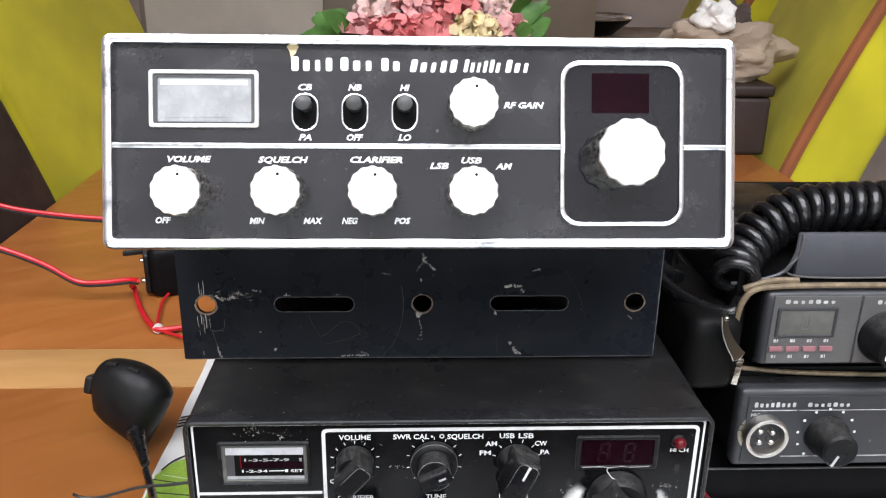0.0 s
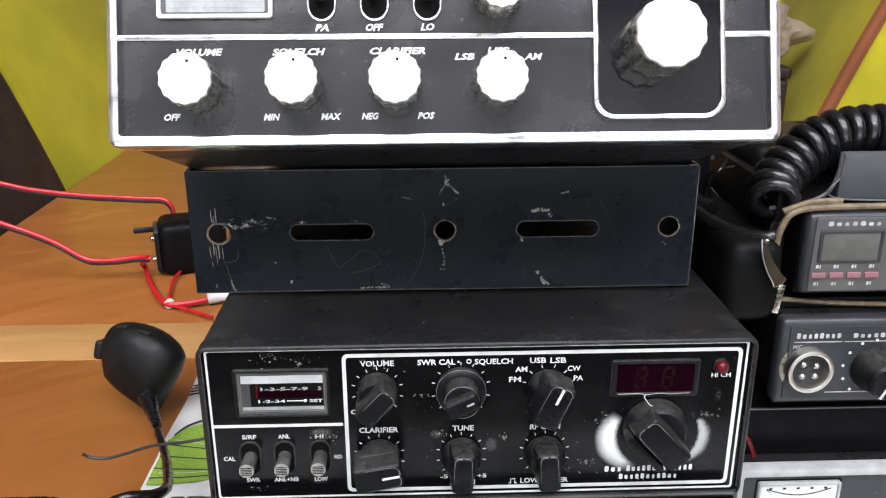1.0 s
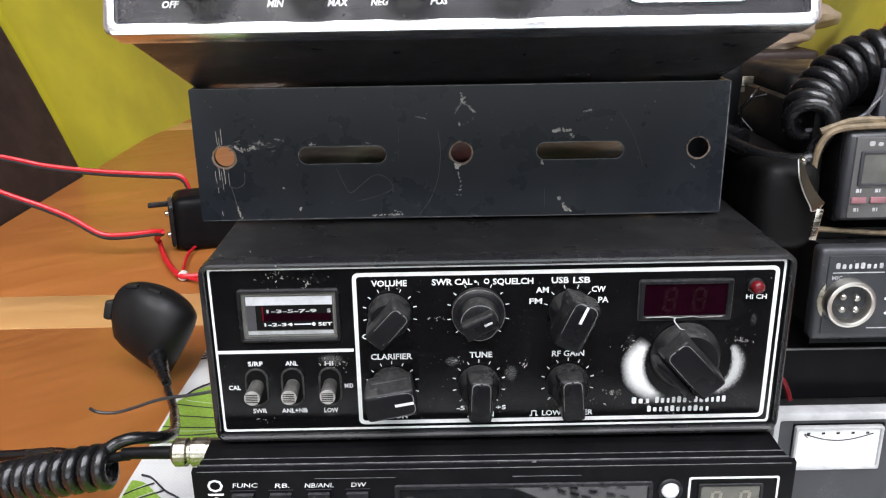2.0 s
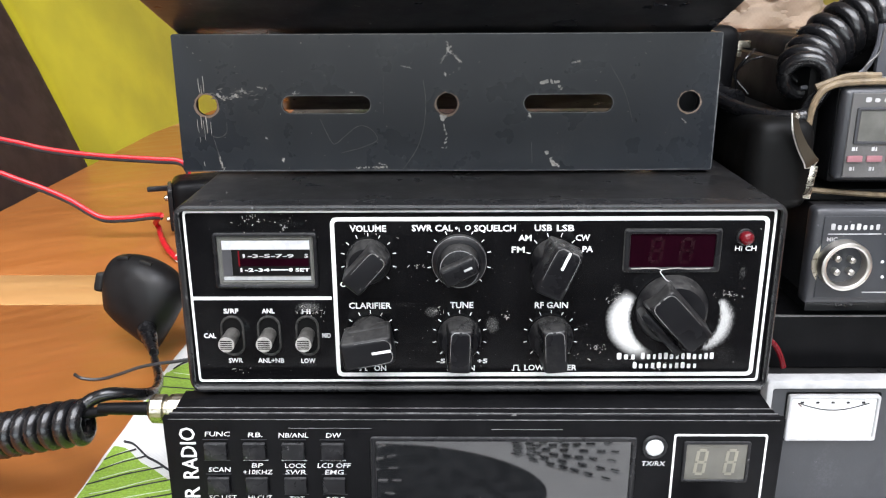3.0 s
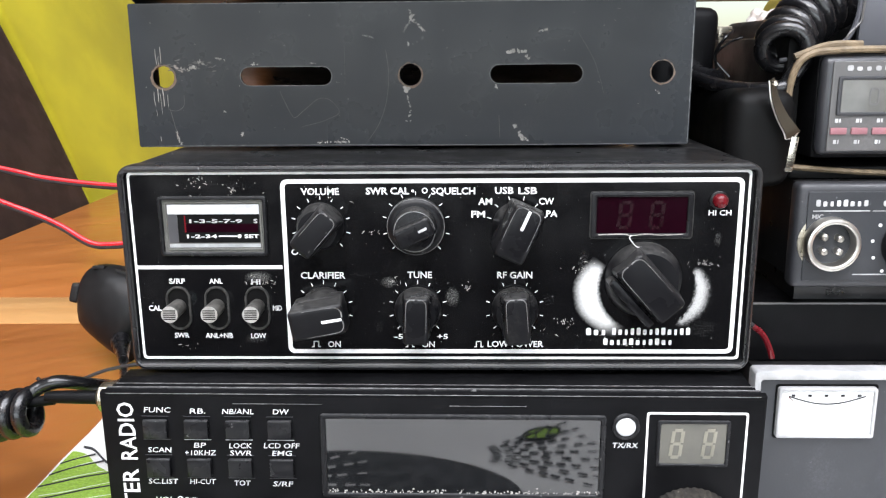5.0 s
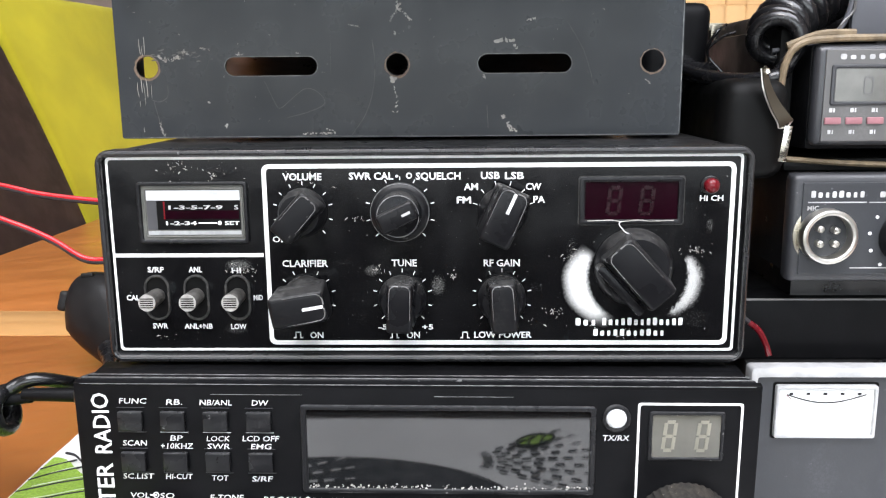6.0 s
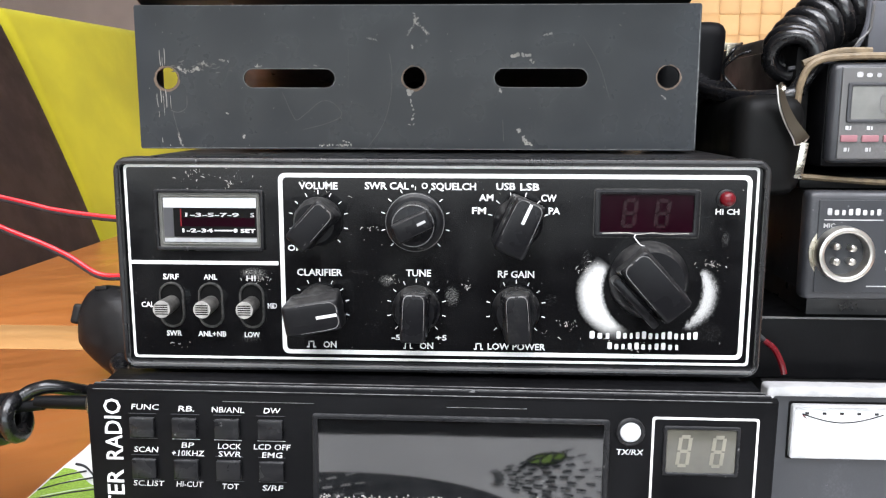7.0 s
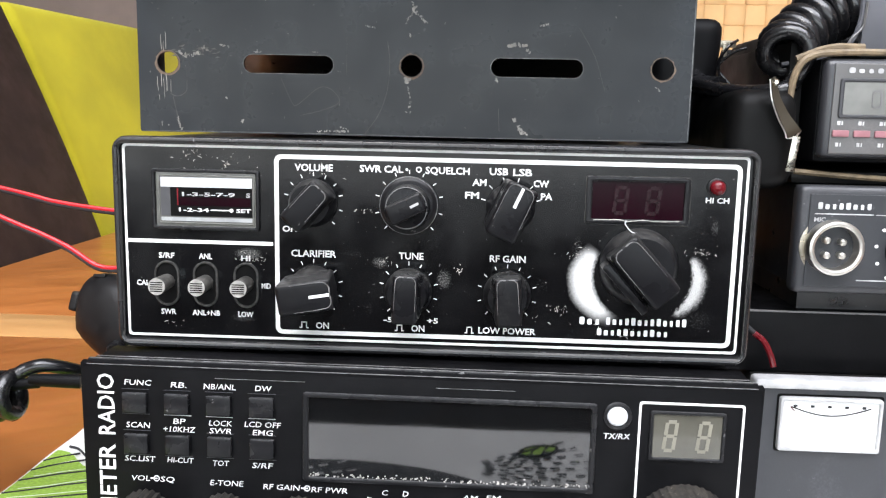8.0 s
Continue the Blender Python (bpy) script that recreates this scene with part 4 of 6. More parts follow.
    bar_knob(-38.5 + ox, row1, 42, rad, length=15.5, width=7.6, high=14)
    sq = part("knob", lathe(-8.0 + ox, row1, [(9.2, -0.3), (9.2, -2.4), (8.2, -3.4), (7.2, -3.6)], 40), KNOB, rad, "double black knob, one ring inside the other")
    part("inner_knob", lathe(-8.0 + ox, row1, [(6.9, -3.0), (6.7, -9), (6.2, -10), (5.6, -10.2)], 40), KNOB, sq)
    for rr, yy in ((9.0, -2.5), (6.3, -10.0)):
        hoop = circle(-8.0 + ox, row1, rr, 36)
        part("edge_line", tube([(x, yy, z) for x, z in hoop + hoop[:1]], 0.17, 4, 0), EDGE, sq, "pale rim")
    mm = Matrix.Translation((-8.0 + ox, 0, row1)) @ Matrix.Rotation(radians(64), 4, "Y")
    part("grip_bar", turned(rbox(-3.1, 3.1, -14, -9, -6, 6, 1.2, 3), mm), KNOB, sq)
    part("pointer_line", turned(rbox(-0.4, 0.4, -14.06, -13.9, 1.6, 4.4), mm), FADED, sq, "worn pale pointer line")
    bar_knob(23.9 + ox, row1, 24, rad, length=17.5, width=9.6, high=15.5, line=True)
    bar_knob(-38.5 + ox, row2, 80, rad, length=17.5, width=9.8, high=15.5, line=True)
    bar_knob(-7.8 + ox, row2, 2, rad, length=15.5, width=7.8, high=14.5)
    bar_knob(23.7 + ox, row2, -4, rad, length=15.5, width=7.8, high=14.5)
    big = bar_knob(64.6 + ox, -3.0 + oz, -42, rad, r=12.2, length=22, width=10.0, high=14.0, label="large black channel knob with a finger bar")
    mb = Matrix.Translation((64.6 + ox, 0, -3.0 + oz)) @ Matrix.Rotation(radians(-42), 4, "Y")
    part("side_ridge", turned(rbox(-9.0, -6.2, -10.5, -3, -10.5, 9.0, 0.9, 2), mb), KNOB, big)
    part("hair_thread", tube([(60.2 + ox, -1.2, 11.4 + oz), (59.6 + ox, -1.8, 10.6 + oz), (60.4 + ox, -2.6, 9.4 + oz), (61.6 + ox, -3.6, 8.2 + oz), (63.4 + ox, -4.2, 8.0 + oz), (65.0 + ox, -4.5, 7.4 + oz), (64.6 + ox, -4.6, 6.6 + oz), (63.0 + ox, -4.6, 6.9 + oz), (62.4 + ox, -4.4, 7.8 + oz)], 0.2, 5, 6), FADED, big, "loose pale thread caught on the knob")

    for txt, u, v, w, h in (("VOLUME", -38.4, 25.7, 12.2, 2.2), ("SWR CAL", -16.9, 25.8, 13.8, 2.2), ("SQUELCH", 3.9, 25.7, 13.9, 2.2), ("USB", 20.0, 25.8, 5.9, 2.2), ("LSB", 27.4, 25.7, 5.9, 2.2), ("AM", 14.0, 22.3, 4.4, 2.1), ("FM", 11.8, 18.2, 4.4, 2.1), ("CW", 33.3, 22.3, 4.8, 2.1), ("PA", 35.1, 18.3, 3.6, 2.1), ("CLARIFIER", -38.5, -1.8, 14.6, 2.2), ("TUNE", -7.1, -1.7, 8.0, 2.2), ("RF GAIN", 23.6, -1.8, 11.4, 2.2), ("OFF", -45.8, 6.0, 5.4, 1.9), ("-5", -14.3, -22.7, 3.0, 1.7), ("+5", 0.1, -22.7, 3.6, 1.7), ("ON", -35.7, -25.4, 4.3, 2.1), ("ON", -4.6, -25.4, 4.3, 2.1), ("LOW POWER", 24.1, -25.3, 18.4, 2.1), ("HI CH", 87.9, 18.4, 7.2, 1.7)):
        lettering(txt, u + ox, v + oz, h, rad, w=w)
    for u in (-41.7, -10.6, 12.0):
        part("push_sign", merged(*(rbox(u + ox + a, u + ox + b, -0.14, 0, -25.4 + oz + c, -25.4 + oz + d) for a, b, c, d in ((-1.5, -0.9, -1.1, -0.75), (-0.95, -0.6, -1.1, 1.1), (-0.95, 0.95, 0.75, 1.1), (0.6, 0.95, -1.1, 1.1), (0.9, 1.5, -1.1, -0.75)))), PRINT, rad, smooth=False)
    part("full_dot", lathe(-8.9 + ox, 25.7 + oz, [(0.45, 0), (0.45, -0.14)], 14), PRINT, rad)
    part("open_dot", plate([circle(-5.1 + ox, 25.8 + oz, 0.95, 18), circle(-5.1 + ox, 25.8 + oz, 0.58, 18)], -0.14, 0), PRINT, rad)
    word_bars(46.7 + ox, 54.0 + ox, -21.0 + oz, 2.6, 3, rad)
    word_bars(55.2 + ox, 81.2 + ox, -20.9 + oz, 2.6, 13, rad)
    word_bars(52.5 + ox, 75.6 + ox, -24.5 + oz, 2.4, 11, rad)

    # channel display and warning light
    dx, dz = 63.4 + ox, 17.7 + oz
    disp = part("channel_display", plate([outline(dx, dz, 32.0, 14.8, 0.8, 3), outline(dx, dz, 28.4, 11.8, 0.4, 3)], -0.9, 0.3, 0.35), TRIM, rad, "dark red channel display")
    part("window", rbox(dx - 14.3, dx + 14.3, -0.16, 0.2, dz - 6.0, dz + 6.0), RUBY, disp, "dark red window", smooth=False)
    for k, s in ((-5.2, "0123456"), (4.8, "01234567"[:7])):
        digit(dx + k, dz, 3.4, 8.0, -0.30, 1.15, disp, SEGMENT, s)
    part("dust_line", tube([(dx - 13.5, -0.9, dz - 6.2), (dx - 6, -1.0, dz - 6.0), (dx - 3, -1.1, dz - 6.4), (dx + 2, -1.0, dz - 6.0), (dx + 6, -1.0, dz - 6.3), (dx + 13, -0.9, dz - 6.1)], 0.17, 5, 8), SCRATCH, disp, "pale dust along the lower edge")
    part("worn_rim", plate([outline(dx, dz, 32.6, 15.4, 1.0, 3), outline(dx, dz, 31.6, 14.4, 0.8, 3)], -0.3, 0.1), RIMWEAR, disp, "scuffed rim round the display", smooth=False)
    led = part("warning_light", lathe(87.3 + ox, 22.4 + oz, [(2.9, -0.1), (2.9, -0.7), (2.4, -1.0)], 24), TRIM, rad)
    part("lens", lathe(87.3 + ox, 22.4 + oz, [(2.3, -0.8), (2.3, -2.4), (1.9, -3.2), (1.1, -3.7), (0.3, -3.9)], 24), RED, led, "round red lens")

    # knocks and scratches on the paint
    rng = random.Random(11)
    marks = []
    for u, v, n, spread in ((-78, 29, 14, 7), (-66, 26, 10, 5), (-57, -4, 16, 5), (-85, -26, 4, 2), (-40, 25, 6, 8), (40, -18, 14, 6), (46, 0, 10, 4), (84, 2, 12, 4), (-16, -4, 6, 3), (8, -6, 8, 3), (-22, 12, 5, 4), (60, -26, 8, 8)):
        for k in range(2 * n):
            f = rng.random()
            x, z = u + ox + rng.gauss(0, spread * 0.8) * f, v + oz + rng.gauss(0, spread * 0.5) * f
            a, L = rng.uniform(0, 6.28), rng.uniform(0.12, 0.5) if k % 4 else rng.uniform(0.4, 1.5)
            marks.append(ribbon([(x, z), (x + L * math.cos(a) * 0.5, z + L * math.sin(a) * 0.5 + 0.15), (x + L * math.cos(a), z + L * math.sin(a))], rng.uniform(0.12, 0.4), -0.17 - rng.uniform(0, 0.08)))
    tagged(part("paint_chips", merged(*marks), SCRATCH, rad, "pale chips and scratches in the paint", smooth=False), kind="stuff")
    return rad


middle_radio()


# ---- the steel bracket on top of it ----
def bracket():
    b = thing("mounting_bracket", pose(-0.012, 0.047, 0.1478), "dark painted steel bracket with slots and rusty screw holes", "bracket")
    holes = [(-90, 25.4), (0, 25.6), (90.4, 26.0)]
    slots = [(-45.2, 25.4), (45.4, 25.6)]
    loops = [outline(0, 25.6, 202, 51.2, 0.8, 2)] + [circle(x, z, 3.9, 24) for x, z in holes] + [outline(x, z, 33.2, 6.6, 3.3, 7) for x, z in slots]
    part("face_plate", plate(loops, 0, 1.6), STEEL, b, "face with two slots and three holes", smooth=False)
    for s in (-1, 1):
        part("arm", rbox(min(s * 99.4, s * 101), max(s * 99.4, s * 101), 1.7, 22, 0.2, 51.0, 0.4), STEEL, b)
    rng = random.Random(3)
    for x, z in holes:
        n, rr, q = 26, 4.7 if x < -50 else 4.5, 0.35 if x < -50 else 0.3
        o = [(x + (rr + rng.uniform(-q, q)) * math.cos(6.2832 * i / n), z - 0.2 + (rr + rng.uniform(-q, q)) * math.sin(6.2832 * i / n)) for i in range(n)]
        part("rust_ring", plate([o, circle(x, z, 4.0, 24)], -0.05, 0.02), RUST, b, "rust and bare metal round the hole", smooth=False)
    for x, z in slots:
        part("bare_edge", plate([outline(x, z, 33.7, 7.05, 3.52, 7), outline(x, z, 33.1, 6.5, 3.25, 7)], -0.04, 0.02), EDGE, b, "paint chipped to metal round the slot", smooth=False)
    marks, fine = [], []
    chunky = (
        ([(0.4, 47.6), (0.9, 44.6), (2.6, 43.0), (5.4, 40.6)], 1.1), ([(0.8, 45.0), (-1.0, 42.5), (-2.2, 40.4)], 0.35),
        ([(-1.6, 21.2), (-1.5, 19.4)], 2.0), ([(-0.9, 17.6), (-0.5, 13.0), (-0.9, 8.6)], 0.8), ([(-0.6, 36.4), (-0.4, 35.4)], 0.6),
        ([(35.6, 32.8), (38.4, 33.4), (41.0, 33.2)], 1.5), ([(41.6, 32.2), (42.6, 30.4)], 0.7), ([(46.4, 40.4), (49.0, 40.8)], 0.7), ([(30.9, 21.2), (31.5, 20.4)], 0.8),
        ([(37.4, 7.2), (38.0, 6.2)], 0.7), ([(39.2, 4.2), (40.4, 2.6), (42.6, 0.9)], 1.0), ([(-34.4, 1.0), (-29.0, 1.3), (-23.4, 1.2)], 1.0), ([(-26.4, 2.6), (-23.6, 2.4)], 0.6),
        ([(-62.6, 4.6), (-62.2, 3.6)], 1.0), ([(-68.8, 13.0), (-68.0, 12.4)], 0.6), ([(-85.6, 29.0), (-82.4, 27.6), (-79.0, 28.6)], 1.3), ([(-77.2, 30.6), (-75.4, 30.0)], 1.1), ([(-70.4, 31.8), (-67.0, 31.0)], 0.7),
        ([(-86.6, 5.0), (-86.0, 2.0), (-85.2, 0.9)], 0.7), ([(-57.4, 29.6), (-55.6, 29.4)], 0.7), ([(-35.8, 29.8), (-34.6, 29.6)], 0.6), ([(-17.0, 39.4), (-13.0, 38.6)], 0.6), ([(88.6, 19.2), (89.8, 18.2)], 0.5))
    for pts, w in chunky:
        marks += flecked(pts, w, -0.06, rng)
    thin = (
        ([(-47.8, 20.2), (-44.3, 12.3), (-42.5, 10.6), (-39.0, 13.2), (-33.8, 17.2), (-29.4, 16.7), (-26.3, 12.3), (-32.0, 9.3), (-40.8, 7.0)], 0.24), ([(-8.8, 34.3), (-7.9, 26.4), (-8.8, 16.7), (-11.8, 8.0), (-17.0, 0.6)], 0.26),
        ([(-83.0, 19.2), (-83.4, 15.0), (-86.4, 13.2), (-89.4, 14.0)], 0.28), ([(-88.6, 14.0), (-86.8, 6.0), (-85.6, 2.0)], 0.26), ([(-23.6, 36.0), (-23.8, 22.0)], 0.2), ([(32.0, 11.0), (32.4, 3.0)], 0.5), ([(60, 40), (66, 30), (70, 18)], 0.14))
    for pts, w in thin:
        fine.append(ribbon(spline2(pts), 0.62 * w, -0.06))
    # the paint is scored to bare metal above and below the left hole
    for x, z0, z1, w in ((-92.4, 35.4, 29.8, 0.5), (-90.6, 36.2, 30.0, 0.55), (-91.4, 33.0, 29.6, 0.3), (-94.0, 20.2, 15.0, 0.4), (-92.6, 21.4, 16.4, 0.45), (-90.8, 21.4, 14.8, 0.6), (-89.0, 19.4, 14.4, 0.35), (-93.6, 13.6, 11.4, 0.3), (-92.8, 4.0, 2.2, 0.35), (-91.8, 20.0, 12.0, 0.25)):
        marks.append(ribbon(spline2([(x, z0), (x + rng.gauss(0.1, 0.15), (z0 + z1) / 2), (x + rng.gauss(0.2, 0.2), z1)]), 0.55 * w, -0.06 - rng.uniform(0, 0.06)))
    for k in range(34):
        x, z, L = -79 + rng.gauss(0, 6), 29.6 + rng.gauss(0, 1.4), rng.uniform(0.5, 2.2)
        fine.append(ribbon([(x, z), (x + L * 0.5, z + 0.2), (x + L, z + rng.gauss(0, 0.4))], rng.uniform(0.2, 0.6), -0.06 - rng.uniform(0, 0.08)))
    for k in range(46):
        x, z = rng.uniform(-99, 99), rng.uniform(1, 50)
        marks.append(ribbon([(x, z), (x + rng.uniform(-0.6, 0.6), z + rng.uniform(-0.6, 0.6))], rng.uniform(0.12, 0.32), -0.06))
    # The highlight on the right-hand edge is drawn as a pale strip.
    part("side_edge_highlight", ribbon([(100.6, 50.6), (100.7, 26), (100.6, 0.6)], 0.5, -0.05), EDGE, b, "pale strip for the highlight along the side edge", smooth=False)
    tagged(part("scuffing", merged(*marks), SCRATCH, b, "pale scratches and scuffs", smooth=False), kind="stuff")
    tagged(part("fine_scuffing", merged(*fine), FAINT, b, "faint curved scratches", smooth=False), kind="stuff")
    edge = [[(-100.6, 0.3), (-40, 0.5), (30, 0.2), (100.5, 0.5)], [(-100.8, 51.0), (0, 50.9), (100.8, 51.0)]]
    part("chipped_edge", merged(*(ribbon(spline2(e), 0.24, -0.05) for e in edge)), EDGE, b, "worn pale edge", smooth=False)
    return b


def spline2(pts):
    return [(p.x, p.y) for p in spline([(x, z, 0) for x, z in pts], 4)] if len(pts) > 2 else pts


bracket()


# ---- the chrome-framed radio leaning on the bracket ----
def top_radio():
    rad = thing("cb_radio", pose(-0.0131, -0.02, 0.2226, -19), "black CB radio with worn chrome frame, tipped back on a bracket", "radio", "radios on the table")
    part("case", rbox(-99, 99, 5, 226, 0.9, 67.5, 1.5, 2), CASE, rad, "black steel case")
    part("chrome_frame", plate([outline(0, 34.3, 204.0, 68.6, 3.2, 4), outline(0, 34.5, 197.2, 61.8, 0.8, 4)], -3.0, 6, 0.9), CHROME, rad, "worn chrome frame")
    part("panel", rbox(-98.8, 98.8, 0, 5, 3.4, 65.6), FACE, rad, "stained charcoal panel", smooth=False)
    for a, b in ((-98.6, 44.6), (84.8, 98.6)):
        part("divider_line", rbox(a, b, -0.5, 0.1, 32.6, 34.2, 0.2), CHROME, rad, "chrome dividing line")
    meter = part("meter", plate([outline(-70.2, 48.3, 34.8, 18.4, 1.0, 3), outline(-70.2, 48.3, 32.2, 15.8, 0.6, 3)], -1.4, 0.2, 0.4), LINE, rad, "pale meter in a white frame")
    part("surround", plate([outline(-70.2, 48.3, 32.2, 15.8, 0.5, 2), outline(-70.1, 48.1, 29.8, 14.2, 0.5, 2)], -0.7, 0.2), SMOKE, meter, smooth=False)
    part("dial", rbox(-85.2, -55.1, -0.3, 0.2, 40.9, 55.3), DIAL, meter, "faded pale dial", smooth=False)
    part("dial_shade", rbox(-84.0, -56.4, -0.38, -0.2, 42.4, 52.6), DIAL, meter, smooth=False)
    part("dial_card", rbox(-84.0, -56.4, -0.46, -0.3, 52.7, 54.4), CREAM, meter, "pale strip along the dial's top", smooth=False)
    for u, up, lo in ((-38.1, "CB", "PA"), (-22.1, "NB", "OFF"), (-6.0, "HI", "LO")):
        slot_switch(u, 44.2, rad, CHROME, DARKLEVER, 8.8, 12.4, 2.55, 7.0, 2.3)
        lettering(up, u, 52.4, 2.0, rad, w=4.4 if up != "HI" else 3.2, bold=0.04, shear=0.25)
        lettering(lo, u, 36.3, 2.0, rad, w=5.4 if lo == "OFF" else 4.2, bold=0.04, shear=0.25)
    for txt, u, v, w in (("RF GAIN", 32.8, 47.0, 13.2), ("VOLUME", -75.1, 29.1, 14), ("SQUELCH", -45.2, 29.0, 16), ("CLARIFIER", -15.2, 29.1, 17), ("LSB", 5.2, 27.2, 6.2), ("USB", 15.7, 29.0, 6.8), ("AM", 26.3, 27.1, 5.6), ("OFF", -83.5, 9.5, 5.0), ("MIN", -53.6, 9.3, 5.0), ("MAX", -35.7, 9.3, 6.2), ("NEG", -23.8, 9.3, 5.2), ("POS", -6.8, 9.3, 5.2)):
        lettering(txt, u, v, 1.95, rad, w=w, bold=0.04, shear=0.25)
    for u, v in ((-75.8, 18.4), (-45.6, 18.5), (-15.9, 18.4), (15.3, 18.5), (15.4, 45.7)):
        capped_knob(u, v, 7.9, 15, rad)
    win = part("channel_window", plate([outline(65.0, 34.4, 41.0, 54.2, 6.5, 6), outline(65.0, 34.4, 37.6, 50.8, 5.0, 6)], -1.6, 0.2, 0.5), CHROME, rad, "tall chrome-framed channel window")
    part("glass", plate([outline(65.0, 34.4, 37.8, 51.0, 5.0, 6)], -0.5, 0.1), GLASS, win, "dark glass")
    part("display", rbox(55.0, 74.0, -0.56, -0.4, 44.5, 57.5), RUBY, win, "dark red display", smooth=False)
    capped_knob(64.2, 30.4, 10.8, 17, rad, 12, False)
    word_bars(-43.1, -28.6, 60.0, 5.0, 4, rad)
    word_bars(-27.4, -15.7, 60.0, 4.6, 3, rad)
    word_bars(-14.2, -6.9, 59.9, 4.4, 2, rad)
    word_bars(-4.6, 11.5, 59.6, 4.4, 5, rad, slant=0.2)
    word_bars(13.0, 25.5, 59.7, 4.4, 6, rad, slant=0.2)
    word_bars(26.5, 35.0, 59.7, 4.4, 3, rad, slant=0.2)
    part("yellow_stain", plate([[(-44, 65.4), (-40, 65.5), (-41.2, 63.0), (-42.6, 61.8), (-43.0, 63.6)]], -0.15, 0.1), PETAL[3], rad, "small yellowish spot", smooth=False)
    rng = random.Random(8)
    marks = []
    for u, v, n, spread in ((0, 2.2, 70, 26), (70, 66.8, 30, 30), (20, 33.4, 12, 18), (60, 10, 8, 8), (-90, 60, 8, 6), (-92, 20, 8, 6)):
        for k in range(n):
            x = max(-98, min(98, u + rng.gauss(0, spread * 0.6)))
            z = v + rng.gauss(0, 0.5 if v in (2.2, 66.8) else 3)
            y = -3.05 if v in (2.2, 66.8) else -0.12
            if y < -1 and not (0.4 < z < 3.2 or 65.6 < z < 68.2):
                continue
            a = rng.uniform(-0.8, 0.8) + (1.2 if v == 2.2 else 0)
            L = rng.uniform(0.5, 1.6)
            marks.append(ribbon([(x, z), (x + L * math.cos(a) * 0.7, z + min(0.5, L * math.sin(a) * 0.4))], rng.uniform(0.12, 0.35), y))
    tagged(part("chrome_wear", merged(*marks), SMOKE, rad, "dark wear marks in the chrome", smooth=False), kind="stuff")
    return rad


top_radio()


